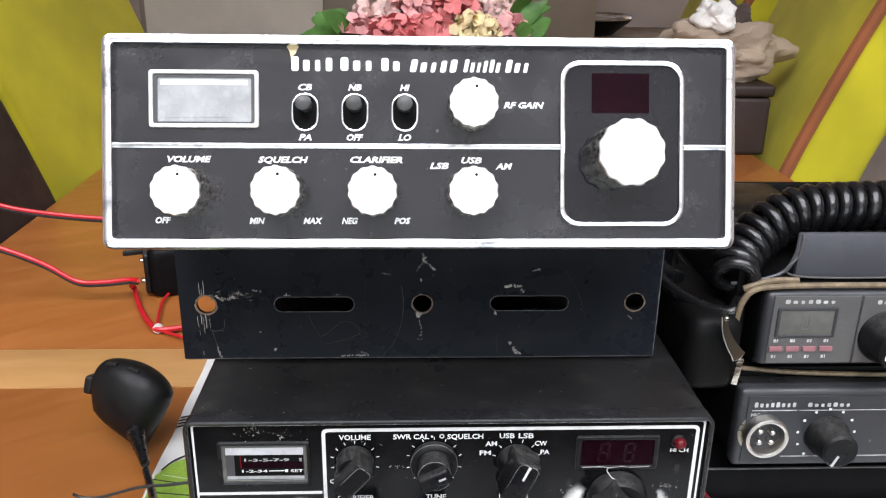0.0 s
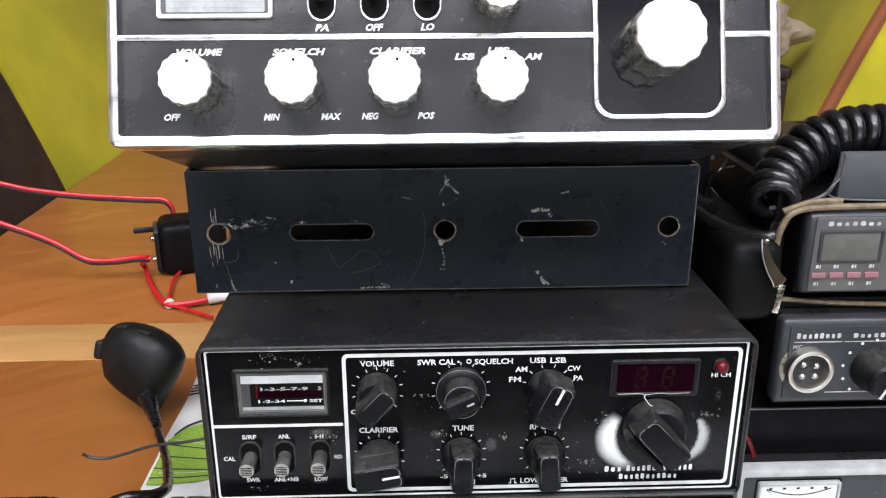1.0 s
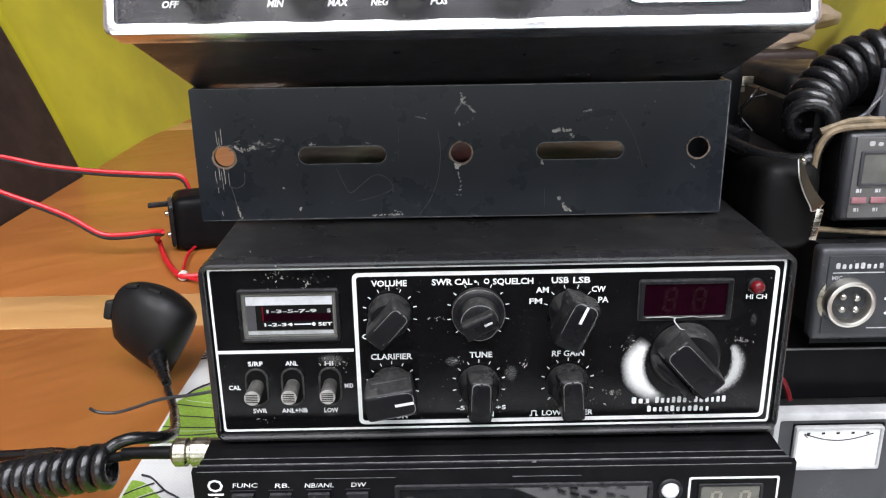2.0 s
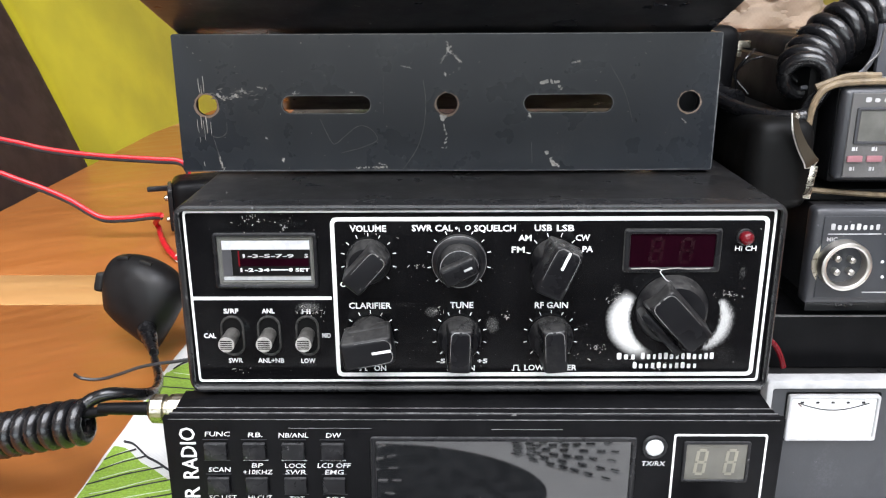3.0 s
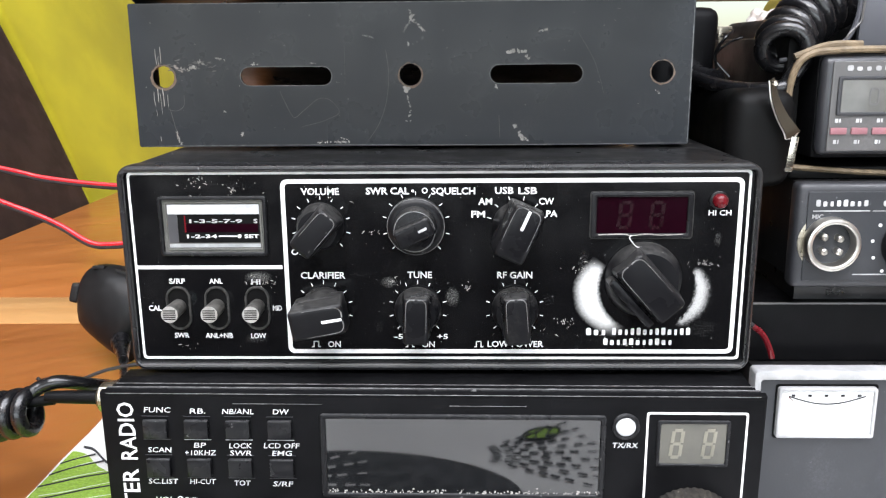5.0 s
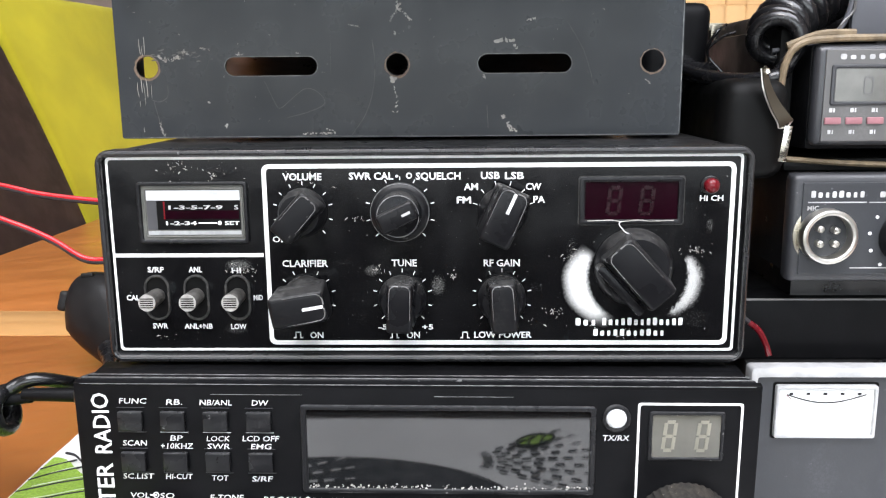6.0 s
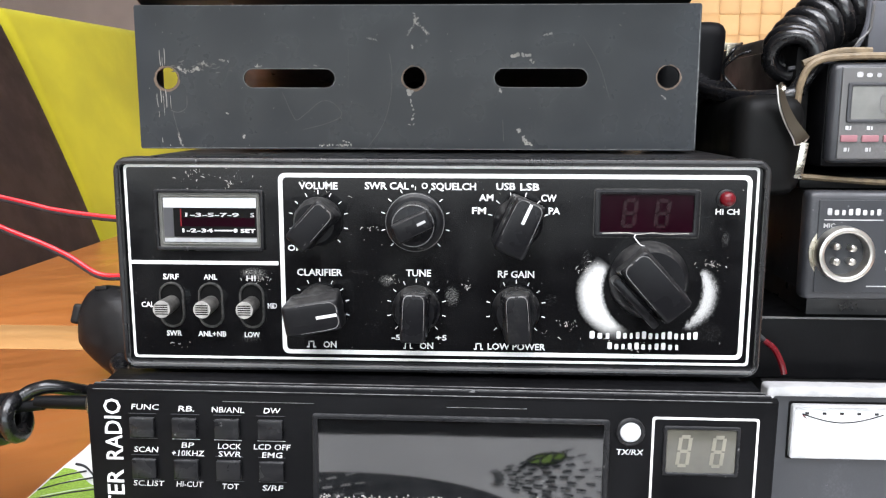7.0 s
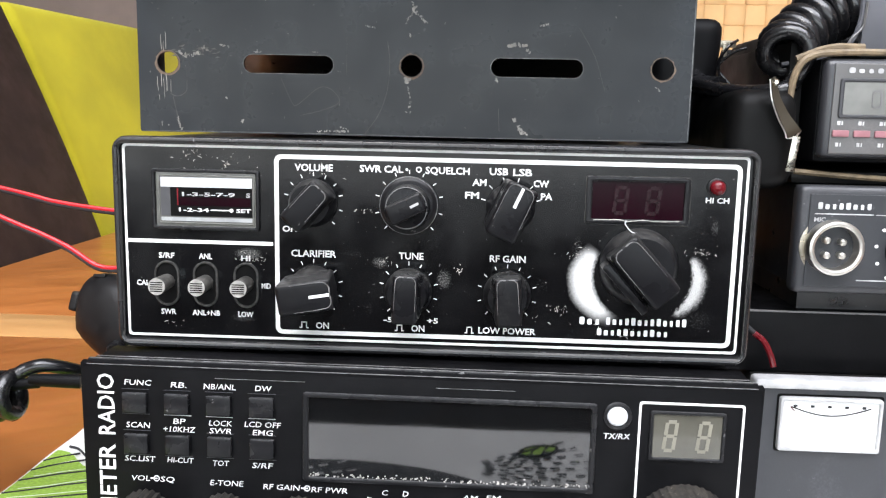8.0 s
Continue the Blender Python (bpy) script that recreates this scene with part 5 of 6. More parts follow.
# ---- the wide transceiver at the foot of the stack ----
def low_radio():
    rad = thing("transceiver", pose(-0.0037, -0.018, 0.0022, 0, 0.25, 0), "black ten-metre transceiver with a wide glass display and soft buttons", "radio", "radios on the table")
    z0 = 42.8
    part("case", rbox(-101, 101, 14, 250, 9, 74.2, 2, 2), CASE, rad, "black steel case")
    prof = [(-1.0, 75.6), (1.0, 76.1), (1.4, 74.9), (6.0, 75.6), (6.6, 74.6), (14, 75.2), (20, 75.2), (20, 8), (0, 6)]
    bm = bmesh.new()
    rows = [[bm.verts.new((s * (103.9 - (1.6 if y > 1.2 and z > 20 else 0)), y, z)) for y, z in prof] for s in (-1, 1)]
    for i in range(len(prof)):
        j = (i + 1) % len(prof)
        bm.faces.new((rows[0][i], rows[0][j], rows[1][j], rows[1][i]))
    bm.faces.new(rows[0])
    bm.faces.new(rows[1][::-1])
    bmesh.ops.recalc_face_normals(bm, faces=bm.faces[:])
    part("front_moulding", bm, MATT, rad, "stepped black plastic front", smooth=False)
    part("panel", rbox(-103.6, 103.6, -1.0, 2, 6.5, 74.8, 0.6), MATT, rad)
    part("ridge", rbox(-102.4, 102.4, 0.6, 1.6, 75.6, 76.6, 0.3), TRIM, rad)
    # Bevel highlights of the moulding, drawn as thin pale lines.
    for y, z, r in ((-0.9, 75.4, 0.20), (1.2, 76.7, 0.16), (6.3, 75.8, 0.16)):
        part("ridge_highlight", tube([(-102, y, z), (0, y, z), (102, y, z)], r, 5, 2), EDGE, rad, "pale line for the moulding's bevel highlight")
    part("ridge_highlight", rbox(-62, -34, -1.14, -1.0, z0 + 29.3, z0 + 29.42), EDGE, rad, smooth=False)
    part("ridge_highlight", rbox(6, 30, -1.14, -1.0, z0 + 29.0, z0 + 29.12), EDGE, rad, smooth=False)
    for x in (-85, 85):
        for y in (30, 220):
            part("foot", rbox(x - 8, x + 8, y - 8, y + 8, 0.0, 9.2, 1), RIB, rad)
    lettering("RADIO", -96.4, z0 + 19.8, 5.4, rad, -1.14, 19.6, turn=90, bold=0.012)
    lettering("-METER", -96.6, z0 - 6.0, 5.4, rad, -1.14, 25.6, turn=90, bold=0.012)

    def soft_button(cx, cz):
        b = part("button", rbox(cx - 3.8, cx + 3.8, -2.6, -0.9, cz - 3.1, cz + 3.1, 0.5, 2), TRIM, rad, "soft black push button")
        # Button edge highlights drawn as thin lines below and above.
        part("button_line", rbox(cx - 4.3, cx + 4.3, -1.12, -1.0, cz - 3.95, cz - 3.78), SLATE if (cx < -80 or cz < z0 + 10) else FADED, b, smooth=False)
        part("button_line", rbox(cx - 4.3, cx + 4.3, -1.12, -1.0, cz + 4.0, cz + 4.18), SLATE, b, smooth=False)

    for i, u in enumerate((-86.9, -73.8, -60.7, -47.4)):
        soft_button(u, z0 + 20.9)
        soft_button(u + 0.1, z0 + 7.6)
    for txt, u, v, w in (("FUNC", -86.0, 27.2, 8.6), ("RB.", -73.3, 26.9, 5.0), ("NB/ANL", -60.5, 26.8, 10.0), ("DW", -46.9, 26.8, 5.2), ("SCAN", -86.3, 13.5, 7.6), ("BP", -73.3, 15.2, 4.0), ("+10KHZ", -73.3, 12.6, 10.2), ("LOCK", -60.4, 15.1, 7.2), ("SWR", -60.4, 12.6, 7.0), ("LCD OFF", -47.2, 15.2, 11.4), ("EMG", -47.2, 12.6, 6.4), ("SC.LIST", -86.0, 2.5, 9.8), ("HI-CUT", -73.2, 2.5, 8.4), ("TOT", -60.4, 2.1, 5.2), ("S/RF", -47.3, 1.9, 6.6), ("VOL", -86.0, -3.9, 5.8), ("SQ", -77.5, -4.0, 4.6), ("E-TONE", -58.7, -4.4, 10.6), ("RF GAIN", -41.4, -4.9, 11.6), ("RF PWR", -26.4, -5.2, 11.4), ("TX/RX", 61.1, 16.3, 8.0), ("CLARIFIER", 48.2, -6.0, 15.6), ("A", -16.2, -13.1, 1.9), ("B", -13.9, -7.7, 1.9), ("C", -9.0, -5.2, 1.9), ("D", -2.6, -5.3, 1.9), ("E", 2.6, -7.8, 1.7), ("F", 5.1, -13.3, 1.6), ("CW", 11.2, -8.1, 4.8), ("PA", 9.8, -13.4, 3.8), ("AM", 17.4, -5.7, 4.8), ("FM", 24.6, -5.4, 4.6), ("USB", 32.0, -8.5, 6.2), ("LSB", 34.0, -13.8, 5.6)):
        lettering(txt, u, z0 + v, 1.8, rad, -1.14, w, bold=0.004, shear=0.12)
    for u, v in ((-81.6, -3.9), (-34.0, -5.0)):
        part("arrow_sign", merged(rbox(u - 1.3, u + 0.9, -1.14, -1.0, z0 + v - 0.2, z0 + v + 0.2), plate([circle(u + 0.6, z0 + v, 1.0, 14), circle(u + 0.6, z0 + v, 0.7, 14)], -1.14, -1.0)), PRINT, rad, smooth=False)

    cx, cz = 10.1, z0 + 11.8
    disp = part("display", plate([outline(cx, cz + 0.2, 89.5, 28.6, 1.0, 3), outline(cx, cz + 0.2, 86.0, 25.6, 0.6, 3)], -2.0, -0.8, 0.4), TRIM, rad, "wide dark glass display")
    part("glass", rbox(cx - 43.1, cx + 43.1, -1.3, -0.7, cz - 12.6, cz + 13.0), MIRROR_GLASS, disp, "dark mirror-like glass", smooth=False)
    rng = random.Random(21)
    dust = []
    for k in range(150):
        x, z = rng.uniform(cx - 43, cx + 43), cz - 12.5 + abs(rng.gauss(0, 0.55))
        s = rng.uniform(0.08, 0.30)
        dust.append(rbox(x - s, x + s, -1.6, -1.31, z - s * 0.6, z + s * 0.6))
    tagged(part("dust", merged(*dust), SCRATCH, disp, "grey dust along the display's lower edge", smooth=False), kind="stuff")
    led = part("signal_light", plate([circle(60.9, z0 + 22.7, 4.3), circle(60.9, z0 + 22.7, 3.2)], -2.2, -0.8, 0.4), TRIM, rad)
    part("lens", lathe(60.9, z0 + 22.7, [(3.1, -0.9), (3.1, -1.8), (2.6, -2.6), (1.4, -3.1), (0.4, -3.2)], 28), LEDW, led, "round frosted white lens")

    part("channel_frame", plate([outline(83.0, z0 + 2, 31.4, 51.0, 0.8, 2), outline(83.0, z0 + 2, 30.0, 49.6, 0.6, 2)], -1.2, -0.9), LINE, rad, "white line round the channel display")
    ch = part("channel_display", plate([outline(82.0, z0 + 17.0, 22.6, 15.6, 0.8, 2), outline(82.0, z0 + 17.0, 20.4, 13.6, 0.5, 2)], -1.7, -0.9, 0.3), TRIM, rad, "olive channel display, switched off")
    part("window", rbox(71.6, 92.4, -1.2, -0.8, z0 + 10.0, z0 + 24.0), OLIVE, ch, smooth=False)
    for u in (77.0, 87.0):
        digit(u, z0 + 17.0, 2.9, 9.0, -1.34, 1.1, ch, BONE)

    def ribbed(cx, cz, r, high, lobes=22, pointer=None, depth=0.09):
        k = part("knob", lathe(cx, cz, [(r, -1.0), (r, -high + 2.0), (r * 0.95, -high + 0.6), (r * 0.84, -high)], lobes * 4, lobes, depth), RIB, rad, "ribbed dusty black knob")
        part("knob_cap", lathe(cx, cz, [(r * 0.76, -high + 0.3), (r * 0.74, -high - 0.3), (r * 0.66, -high - 0.5)], 30), KNOB, k)
        if pointer is not None:
            part("pointer_line", turned(rbox(-0.8, 0.8, -high - 0.6, -high + 3.0, r * 0.2, r * 0.93), Matrix.Translation((cx, 0, cz)) @ Matrix.Rotation(radians(pointer), 4, "Y")), PRINT, k, "white pointer line")
        return k

    for u in (-84.5, -59.4, -36.0):
        ribbed(u, z0 - 15.4, 8.0, 15)
    for u, p in ((-7.0, -150), (21.1, 4), (46.0, -18)):
        ribbed(u, z0 - 16.6, 8.4, 14, 26, p)
    ribbed(82.5, z0 - 14.0, 16.0, 17, 44, None, 0.025)
    return rad


low_radio()


# ---- the microphone cord of the low transceiver ----
def black_mic(m):
    mic = thing("hand_microphone", m, "black plastic hand microphone with a side key, leaning beside the stack", "microphone", "microphones")
    bm = bmesh.new()
    bmesh.ops.create_uvsphere(bm, u_segments=36, v_segments=24, radius=1)
    for v in bm.verts:
        p = v.co.copy()
        t = p.z
        wide = 27.5 * (1.0 - 0.80 * max(0, -t) ** 1.05 - 0.06 * max(0, t))
        sx = math.copysign(abs(p.x) ** 0.86, p.x)
        v.co = Vector((sx * wide - 1.0 * max(0, -t), p.y * (15 + 2.5 * t), math.copysign(abs(t) ** 0.9, t) * (28.5 if t > 0 else 30.5) - 0.34 * sx * wide * max(0, t)))
    part("body", bm, MICBLACK, mic)
    part("key", turned(rbox(-3.0, 3.0, -6, 6, -6, 6, 2.4, 3), Matrix.Translation((-25.5, 0, 17)) @ Matrix.Rotation(radians(24), 4, "Y")), RIB, mic, "talk key at its side")
    for x in (-4, 10):
        part("button", turned(rbox(-4, 4, -3, 3, -1.2, 1.2, 0.8, 2), Matrix.Translation((x, -6, 26.2 - 0.34 * x - 0.02 * x * x)) @ Matrix.Rotation(radians(17 + x * 1.2), 4, "Y")), RIB, mic)
    rings = [(7.5, 0), (7.8, 3), (6.4, 4), (7.2, 6), (5.8, 7.4), (6.6, 9.5), (5.2, 11), (6.0, 13), (4.8, 14.5), (5.2, 17), (4.2, 22), (3.6, 26)]
    aim = Vector((21, -46, 3)).to_track_quat("-Y", "Z").to_matrix().to_4x4()
    sleeve = part("strain_relief", turned(lathe(0, 0, [(0.72 * r, -1.7 * h) for r, h in rings], 20), Matrix.Translation((-192, 193, 20.5)) @ aim), CORD, mic, "ribbed cord sleeve")
    sleeve.matrix_parent_inverse = mic.matrix_world.inverted()
    return mic


mic = black_mic(pose(-0.1955, 0.207, 0.0335, -16, -16, -8))

cord = mic
part("coil", coil([(-156, 30, 50), (-174, 33, 45.5), (-200, 40, 37), (-235, 50, 25), (-290, 75, 14), (-360, 115, 12.5)], 6.9, 2.9, 6.6, 10, 20, 0.0, -1), CORD, cord)
part("lead", tube([(-157.2, 31.0, 56.6), (-153.5, 32.6, 58.6), (-147, 34.0, 60), (-139, 40, 56.5), (-138, 52, 51), (-141.5, 66, 45), (-150, 92, 35), (-160, 120, 26), (-172, 148, 22)], 2.8, 10, 10, 2.2), CORD, cord, "straight lead to the microphone")
part("tail", tube([(-176, 60, 30), (-200, 78, 26), (-240, 96, 14), (-300, 110, 6)], 2.8, 8), CORD, cord)
part("sleeve", tube([(-148, 30, 54.4), (-155, 30, 53.6), (-163, 30, 52)], 2.0, 12, 6), MATT, cord, "smooth plug sleeve")
for ob in mic.children:
    if ob.name.split(".")[0] in ("coil", "lead", "tail", "sleeve"):
        ob.matrix_parent_inverse = mic.matrix_world.inverted()

mic_plug = thing("microphone_plug", pose(-0.1035, 0.03, 0.0555, 0, 0, 90), "nickel-plated round microphone plug in the transceiver's side", "plug")
part("ring", turned(lathe(0, 0, [(5.6, 0), (5.6, 12), (5.9, 13), (5.9, 18.6), (4.8, 19.2), (4.8, 20.2), (5.8, 21), (5.8, 25.5), (4.6, 26.6), (3.2, 27.4)], 60, 20, 0.05), Matrix.Identity(4)), PLUG, mic_plug)
part("collar", lathe(0, 0, [(2.7, 27), (2.6, 34), (2.4, 44), (2.1, 47.5)], 20), MATT, mic_plug, "dark cable collar")

thin = thing("aerial_wire", pose(0, 0, 0), "thin dark grey wire end lying across the mat", "wire")
part("wire", tube([(-106, 110, 46), (-143, 112, 38), (-159, 116, 34), (-169, 118, 31), (-180, 120, 26.4), (-191, 121, 23), (-200, 121, 23.6), (-203.5, 120, 26.5)], 0.85, 8), SLATE, thin)


# ---- red wires and the black socket behind the stack ----
pair = thing("power_lead", pose(0, 0, 0), "twin red and black power lead with a white sleeve", "cable")
for dy, mat, nm in ((0.0, WIRE_RED, "red_wire"), (-2.3, INK, "black_wire")):
    part(nm, tube([(-640, 540, 128 + dy), (-500, 505, 96 + dy), (-412, 500, 77 + dy), (-382, 500, 70 + dy), (-335, 500, 64 + dy), (-283, 500, 60.5 + dy), (-263, 500, 59 + dy), (-256, 500, 52 + dy), (-254, 500, 40 + dy)], 2.1, 8), mat, pair)
    part(nm, tube([(-640, 470, 140 + dy), (-480, 445, 92 + dy), (-388, 440, 57 + dy), (-365, 440, 48 + dy), (-342, 440, 37 + dy), (-318, 440, 22 + dy), (-297, 440, 20.5 + dy), (-272, 440, 23 + dy), (-262, 436, 24 + dy)], 2.1, 8), mat, pair)
part("red_loop", tube([(-262, 436, 24), (-272, 448, 14), (-274, 460, 6), (-266, 440, 5), (-253, 411, 5), (-238, 384, 5), (-228, 373, 5), (-209, 377, 5), (-196, 383, 6), (-184, 388, 8)], 2.4, 8), WIRE_RED, pair)
part("thin_loop", tube([(-226, 480, 5), (-236, 466, 5), (-241, 437, 4), (-235, 397, 4), (-228, 376, 4), (-208, 362, 4), (-188, 348, 4)], 1.3, 8), WIRE_RED, pair)
part("sleeve", tube([(-199, 382, 6), (-174, 390, 8)], 5.0, 12, 4), SLEEVE, pair, "white plastic sleeve")
part("tie", turned(lathe(0, 0, [(4.0, -2), (4.0, 2)], 14), Matrix.Translation((-229, 375, 5))), SLEEVE, pair)

socket = thing("adapter_plug", pose(-0.236, 0.474, 0.0, 0, 0, 18), "black plastic adapter plug with a prong lying on the table", "plug")
part("body", rbox(-26, 34, -22, 22, 0, 50, 11, 5), MATT, socket)
part("flange", rbox(-30, -25, -17, 17, 4, 44, 4, 3), TRIM, socket)
part("prong", rbox(-47, -28, -3, 3, 39.0, 43.4, 1.5, 2), TRIM, socket)
part("pin", turned(lathe(0, 0, [(2.6, 0), (2.6, 2.5), (1.8, 3.2)], 12), Matrix.Translation((-30, 0, 32)) @ Matrix.Rotation(radians(90), 4, "Z")), SIDE, socket)
part("pin", turned(lathe(0, 0, [(2.6, 0), (2.6, 2.5), (1.8, 3.2)], 12), Matrix.Translation((-30, 0, 12)) @ Matrix.Rotation(radians(90), 4, "Z")), SIDE, socket)


# ---- the second stack: meter, small radio and radio in a leather case ----
def swr_meter():
    b = thing("swr_meter", pose(0.2165, 0.0395, 0.0022), "black meter box with a bright frame and a white dial", "meter")
    part("case", rbox(-97, 97, 4, 150, 2, 59.0, 1.5, 2), CASE, b, "dusty black case")
    part("frame", plate([outline(0, 31.2, 199, 59.5, 1.5, 3), outline(0, 30.9, 194, 53.0, 1, 3)], -1.8, 5, 0.5), SILVERTRIM, b, "bright front frame")
    part("panel", rbox(-97.5, 97.5, 0.2, 4, 4, 58.2), BLUEGREY, b, smooth=False)
    for x in (-80, 80):
        for y in (20, 130):
            part("foot", rbox(x - 6, x + 6, y - 6, y + 6, 0, 2.2), RIB, b)
    d = part("dial_frame", plate([outline(-71.5, 44.0, 37, 20.5, 1.0, 3), outline(-71.5, 44.0, 34.6, 18.0, 0.8, 3)], -2.0, 1, 0.4), SILVERTRIM, b, "bright frame round the dial")
    part("dial_shadow_gap", plate([outline(-71.5, 44.0, 38.6, 22.1, 1.0, 3), outline(-71.5, 44.0, 37.2, 20.7, 1.0, 3)], 0.0, 1, 0.1), HOLE, d, "dark gap round the dial frame")
    part("dial", rbox(-88.9, -54.1, -0.8, 0.6, 34.8, 53.2), CREAM, d, "white dial", smooth=False)
    arc = [(-86 + 29 * t, -0.95, 50.6 - 3.2 * math.sin(math.pi * t)) for t in [i / 12 for i in range(13)]]
    part("scale_arc", tube(arc, 0.22, 4, 0), INK, d)
    part("scale_numbers", merged(*(rbox(-85 + 6.2 * i, -83.6 + 6.2 * i, -1.0, -0.9, 50.4, 51.3) for i in range(5))), INK, d, smooth=False)
    part("needle", tube([(-86.0, -1.1, 50.4), (-84.5, -1.1, 49.0)], 0.16, 4, 0), RED, d)
    return b


swr_meter()
bit = thing("red_wire_end", pose(-0.001, -0.009, 0), "short red wire end lying on the black meter box", "wire")
part("insulation", tube([(119, 56, 78), (122.5, 55, 75), (125, 54, 70), (126, 53, 66)], 1.15, 8), RED, bit)
part("black_lead", tube([(106, 62, 88), (113, 57, 83), (119, 56, 78)], 0.9, 8), INK, bit)


def small_radio():
    rad = thing("cb_radio", pose(0.2162, 0.0430, 0.0614), "small dark grey CB radio with a round microphone socket", "radio", "radios on the table")
    part("base_tray", rbox(-116, 90, 10, 150, 0, 24.5, 1.5, 2), MATT, rad, "black steel tray under the radio")
    part("tray_edge", rbox(-116, 90, 9.0, 10.2, 23.6, 24.4, 0.3), LEAD, rad, "pale edge of the tray")
    part("case", rbox(-85, 88, 6, 160, 34.5, 72, 2, 2), CASE, rad)
    part("spacer", rbox(-80, 80, 14, 150, 24, 35), CASE, rad, smooth=False)
    part("front", rbox(-88.0, 90, -2, 6, 33.4, 72.6, 2.6, 3), SLATE, rad, "dark grey moulded front")
    part("panel", rbox(-84.4, 86.4, -2.5, -1.6, 36.4, 69.6, 0.3), BLUEGREY, rad, smooth=False)
    mic_socket(-75.6, 50.8, rad, 9.8)
    word_bars(-82.0, -62.5, 65.6, 2.6, 8, rad, -2.7, FADED)
    part("panel_line", merged(rbox(-82.4, -62, -2.62, -2.4, 62.4, 62.8), rbox(-61, 60, -2.62, -2.4, 62.4, 62.7), rbox(-66, 40, -2.62, -2.4, 38.6, 39.0)), FADED, rad, smooth=False)
    lettering("MIC", -80.6, 60.6, 1.6, rad, -2.7, 4.0, FADED)
    k = part("knob", lathe(-47, 50, [(10, -2.6), (10, -6), (8.6, -8), (8.2, -16), (7, -17)], 30, 30, 0.03), KNOB, rad, "black control knob")
    part("pointer_line", turned(rbox(-0.6, 0.6, -17.1, -16.4, 2, 7.6), Matrix.Translation((-47, 0, 50)) @ Matrix.Rotation(radians(-155), 4, "Y")), FADED, k)
    for a in range(-140, 141, 28):
        x, z = -47 + 13.0 * math.sin(radians(a)), 50 + 13.0 * math.cos(radians(a))
        part("scale_dot", lathe(x, z, [(0.65, -2.4), (0.65, -2.66)], 10), PRINT, rad)
    word_bars(-58, -38, 65.4, 2.2, 7, rad, -2.7, FADED)
    return rad


small_radio()


def cased_radio():
    rad = thing("cased_radio", pose(0.2240, 0.057, 0.1336), "grey portable radio in a black leather carrying case", "radio", "radios on the table")
    part("case_bottom", rbox(-95, 92, -3, 120, 0, 5.0, 2, 2), LEATHER, rad, "thick leather underside")
    part("case_lip", tube([(-94, -3, 4.6), (-60, -5, 2.6), (0, -5.5, 1.6), (90, -4, 1.8)], 1.1, 6), HIDE, rad, "raw tan edge of the leather")
    part("case_side", rbox(-98, -92, 0, 120, 2, 52, 2.4, 2), LEATHER, rad)
    part("case_back", rbox(-92, 92, 112, 118, 4, 58, 2, 2), LEATHER, rad)
    part("case_gusset", rbox(-90, -40, 46, 110, 43, 60, 6, 3), LEATHER, rad, "folded leather gusset")
    part("body", rbox(-86, 86, 2, 110, 5.2, 42.5, 2.5, 2), MATT, rad)
    part("front", rbox(-85.4, 87, -2.6, 4, 7.0, 42.0, 3.0, 3), SLATE, rad, "dark grey moulded front")
    part("panel", rbox(-82.4, -44.5, -3.2, -2.2, 8.6, 40.4, 0.4), LEAD, rad, smooth=False)
    part("panel", rbox(-43.5, 80, -3.1, -2.2, 8.6, 40.4, 0.4), LEAD, rad, smooth=False)
    d = part("display", plate([outline(-65.4, 28.2, 26.4, 14.0, 0.8, 2), outline(-65.4, 28.2, 23.4, 11.4, 0.5, 2)], -3.9, -3, 0.4), SLATE, rad, "grey display, switched off")
    part("window", rbox(-77.2, -53.6, -3.5, -3.0, 22.4, 34.0), LCD, d, smooth=False)
    part("display_digit", plate([outline(-65.6, 28.0, 3.6, 6.4, 1.2, 4), outline(-65.6, 28.0, 2.4, 5.0, 0.9, 4)], -3.56, -3.5), LEAD, d, smooth=False)
    word_bars(-76.5, -53.5, 38.0, 2.0, 7, rad, -3.34, FADED)
    word_bars(-36, -16, 37.6, 2.0, 7, rad, -3.24, FADED)
    for i in range(4):
        u = -77.2 + 7.4 * i
        part("button", rbox(u - 2.9, u + 2.9, -4.1, -3.1, 14.6, 17.0, 0.4), PINKBAR, rad, "faded pink button")
        part("button_mark", merged(rbox(u - 1.3, u - 0.2, -3.36, -3.15, 18.8, 20.2), rbox(u + 0.2, u + 0.7, -3.36, -3.15, 18.8, 20.2), rbox(u - 1.3, u - 0.3, -3.36, -3.15, 11.2, 12.6), rbox(u + 0.2, u + 0.6, -3.36, -3.15, 11.2, 12.6)), FADED, rad, smooth=False)
    k = part("knob", lathe(-31, 21.5, [(12.4, -3), (12.4, -6), (10.8, -8), (10.2, -17), (9.2, -18)], 40, 40, 0.03), KNOB, rad, "black control knob")
    part("pointer_line", rbox(-38.4, -33, -18.2, -17.4, 17.2, 19.2), PRINT, k)
    # the folded flap and its strap
    flap = part("flap", rbox(-73, 90, 0, 3.2, 46.5, 67.5, 1.4, 2), FLAP, rad, "folded-back grey leather flap")
    part("flap_seam", tube([(-72, -0.6, 66), (-72.6, -0.6, 58), (-72, -0.6, 48), (0, -0.6, 47.6), (88, -0.6, 48)], 0.5, 6), LEAD, flap)
    part("flap_curl", tube([(-100, 2, 43.5), (-88, 1, 45.5), (-78, 0, 50), (-74, 0, 58), (-73.4, 0, 67.5)], 0.9, 8), FLAP, flap)
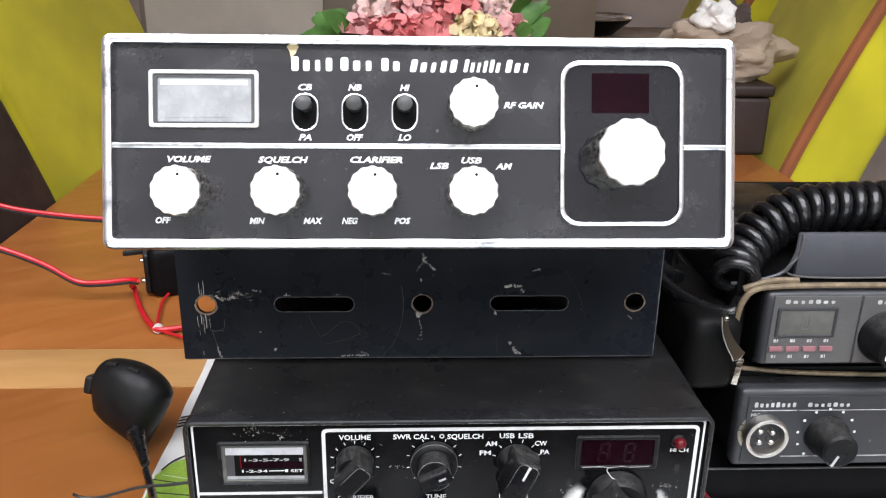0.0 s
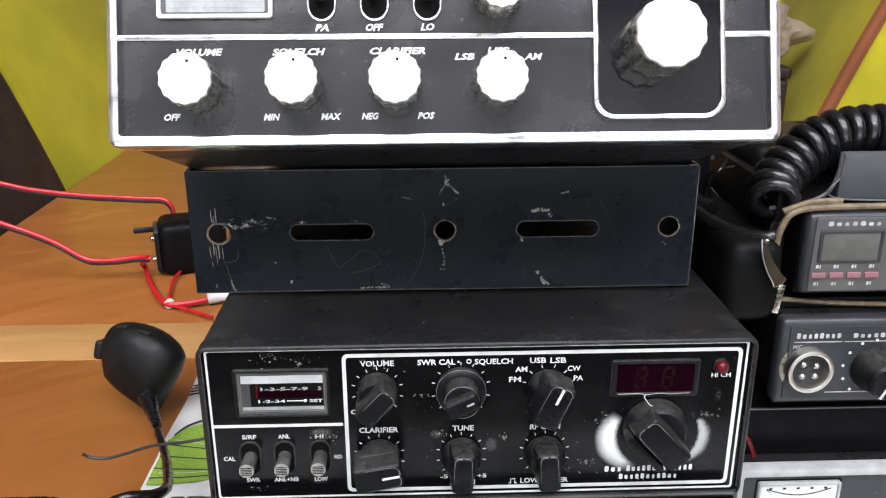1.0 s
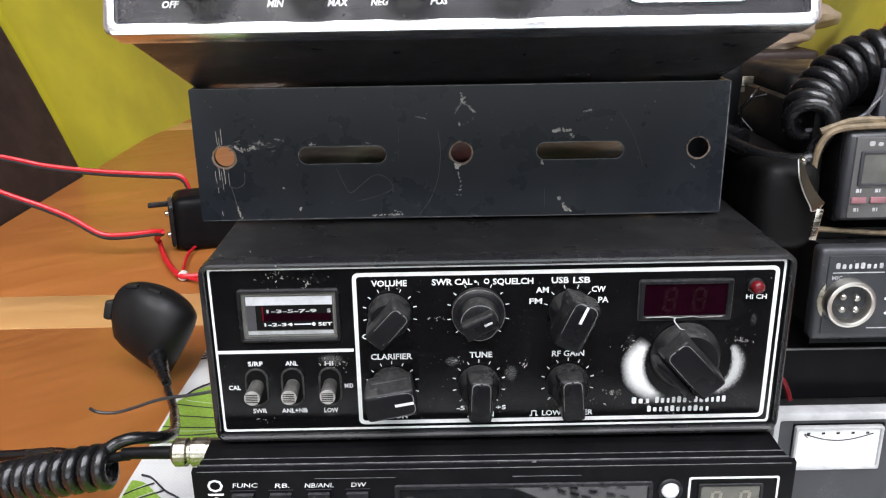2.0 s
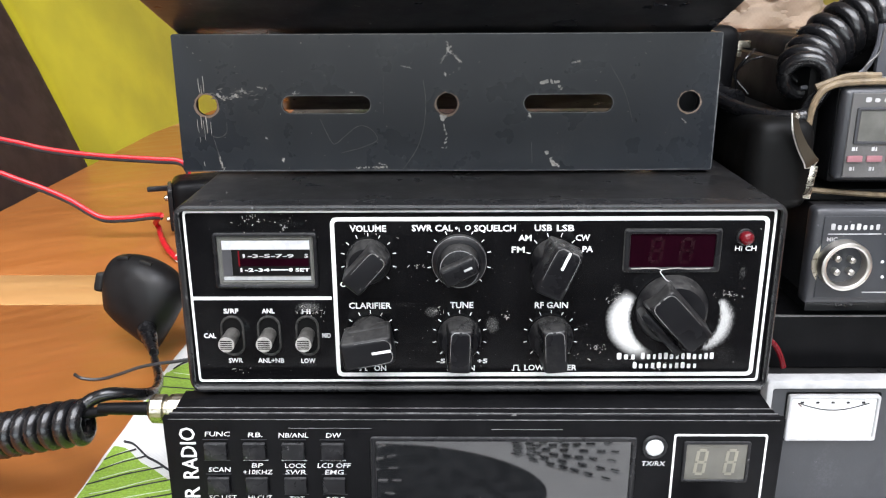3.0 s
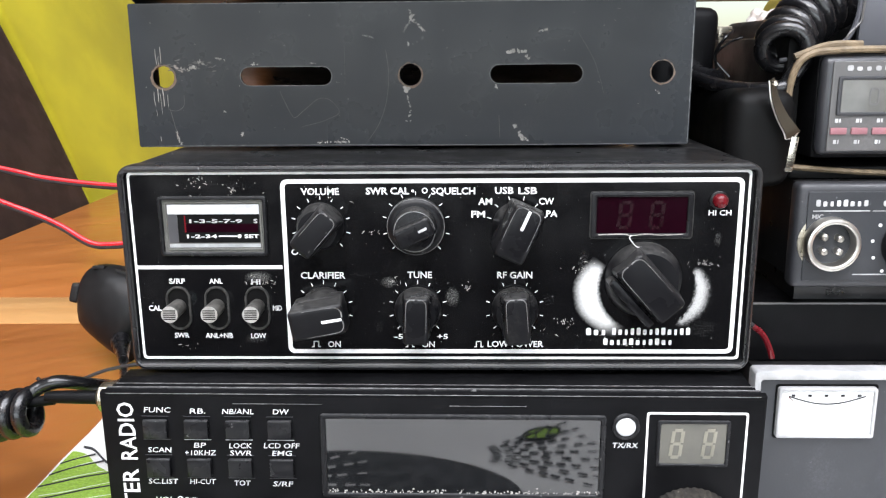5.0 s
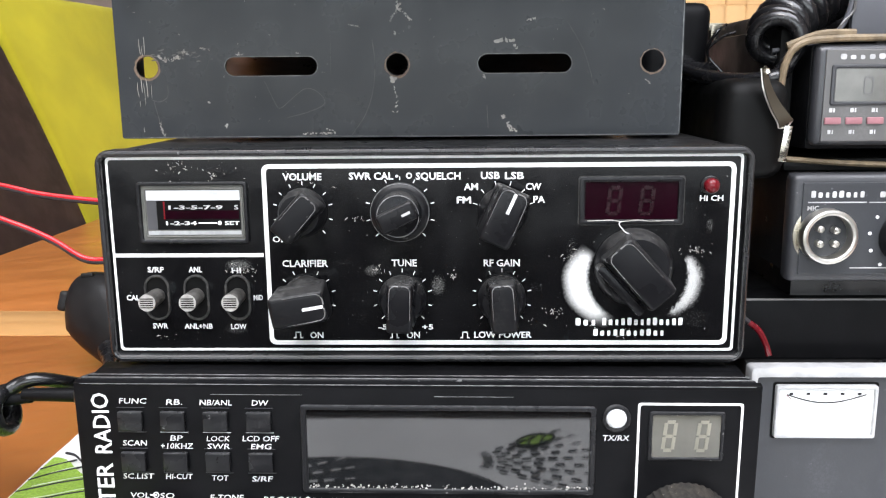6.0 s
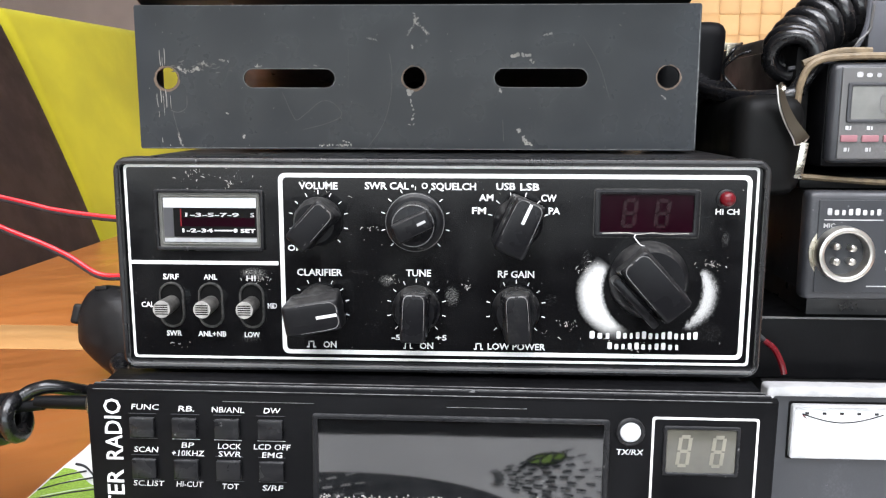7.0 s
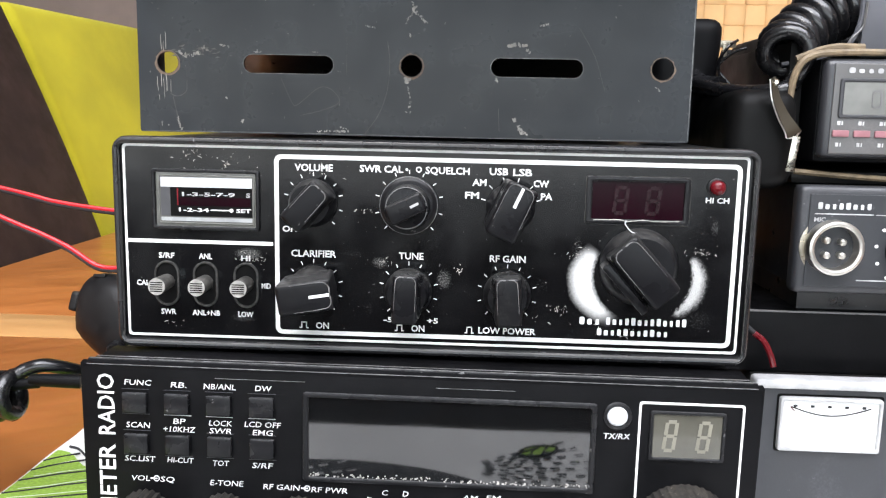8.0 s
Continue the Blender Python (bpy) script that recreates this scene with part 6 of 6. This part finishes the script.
    part("case_top_edge", tube([(-99.6, -3, 12), (-99, -3, 25), (-98, -3.5, 36), (-94, -4, 42.5), (-84, -4, 44.5), (-60, -3.5, 44.8), (-20, -3, 44.6), (90, -3, 45)], 1.3, 8), HIDE, rad, "raw tan edge of the leather")
    part("case_top_edge", tube([(-97, -1, 42.2), (-86, -2, 46.2), (-74, -2, 46.6)], 1.4, 8), HIDE, rad, "raw tan edge of the leather")
    path = spline([(-109.6, -18, 37.5), (-108.4, -19, 31), (-105.4, -19, 24.8), (-102.2, -19, 20.2), (-100.8, -18.4, 18.2)], 6)
    half = [0.9 + 1.7 * (i / (len(path) - 1)) for i in range(len(path))]
    left = [q + Vector((-h, -0.9, -0.5 * h)) for q, h in zip(path, half)]
    right = [q + Vector((h, 0.9, 0.5 * h)) for q, h in zip(path, half)]
    for run in (left, right, [left[-1], (left[-1] + right[-1]) / 2 + Vector((0.3, -0.4, -1.1)), right[-1]]):
        part("clasp_edge", tube(run, 0.34, 6, 2), NICKEL, rad, "bright edge of the hook")
    part("clasp_tab", turned(rbox(-1.4, 1.4, -0.5, 0.5, -12.6, 0, 0.4), Matrix.Translation((-99.9, -18.9, 17.6)) @ Matrix.Rotation(radians(7), 4, "Y")), SIDE, rad, "pinkish bright tab")
    bm = bmesh.new()
    rows = [[bm.verts.new(p), bm.verts.new(q)] for p, q in zip(left, right)]
    for p, q in zip(rows, rows[1:]):
        bm.faces.new((p[0], p[1], q[1], q[0]))
    part("clasp", solid(bm, 0.7), BRONZE, rad, "bent strap hook, dull inside")
    part("clasp_rivet", lathe(-108.6, 36.0, [(1.2, -16), (1.2, -19.4), (0.7, -20.0)], 16), SIDE, rad)
    part("strap", rbox(-122, -97, -15, 120, -2, 34, 9, 5), LEATHER, rad, "wide black leather strap")
    for ob in rad.children:
        kind = ob.name.split(".")[0]
        if kind in ("display", "wordmark_bar", "button", "button_mark"):
            ob.location = (-0.0052, -0.0090, 0.0030)
        elif kind in ("body", "front", "panel", "knob"):
            ob.location = (-0.0035, -0.0090, 0.0030)
        elif kind == "case_top_edge":
            ob.location = (-0.001, -0.0060, 0.0026)
    return rad


cased_radio()

big_cord = thing("coiled_cord", pose(0, 0, 0), "thick shiny black coiled cord lying over the leather case", "cord")
route = [(124, 54, 180.5), (127, 64, 184), (136, 73, 191), (147, 79, 198), (163, 84, 203), (195, 88, 204), (240, 90, 204), (300, 92, 205)]
turn = coil(route, 9.0, 2.95, 7.2, 10, 20, 2.2, -1, 0.84)
turn.verts.ensure_lookup_table()
ends = [sum((turn.verts[k + i].co for i in range(10)), Vector()) / 10 for k in (0, 10)]
back = (ends[0] - ends[1]).normalized()
part("coil", turn, CORD, big_cord)
part("lead", tube([ends[0], ends[0] + 6 * back, (122, 50, 167.5), (112, 58, 166.5), (103, 74, 168.5), (96, 95, 173)], 2.95, 10), CORD, big_cord)

handset = thing("hand_microphone", pose(0.098, 0.112, 0.1485), "black hand microphone standing behind the bracket", "microphone", "microphones")
bm = rbox(-16, 16, -13, 13, 0, 50, 7, 4)
for v in bm.verts:
    v.co.x *= 0.8 + 0.2 * v.co.z / 50
part("body", bm, MATT, handset)
part("cord_sleeve", tube([(4, -10, 26), (6, -20, 22), (10, -30, 21)], 4.2, 10), CORD, handset)

keys = thing("cable_clips", pose(0, 0, 0), "tangle of thin grey wires with a metal clip behind the cord", "wires")
part("thin_wire", tube([(112, 96, 172), (110, 92, 180), (113, 90, 186), (118, 96, 189)], 0.6, 8), CORD, keys)
part("thin_wire", tube([(118, 98, 170), (112, 100, 178), (117, 98, 184), (122, 96, 186)], 0.55, 8), CORD, keys)
part("clip", merged(rbox(114, 124, 118, 119.2, 188, 191, 0.4), rbox(118, 120, 117, 118.2, 184, 190, 0.4)), PLUG, keys, "bright metal clip")
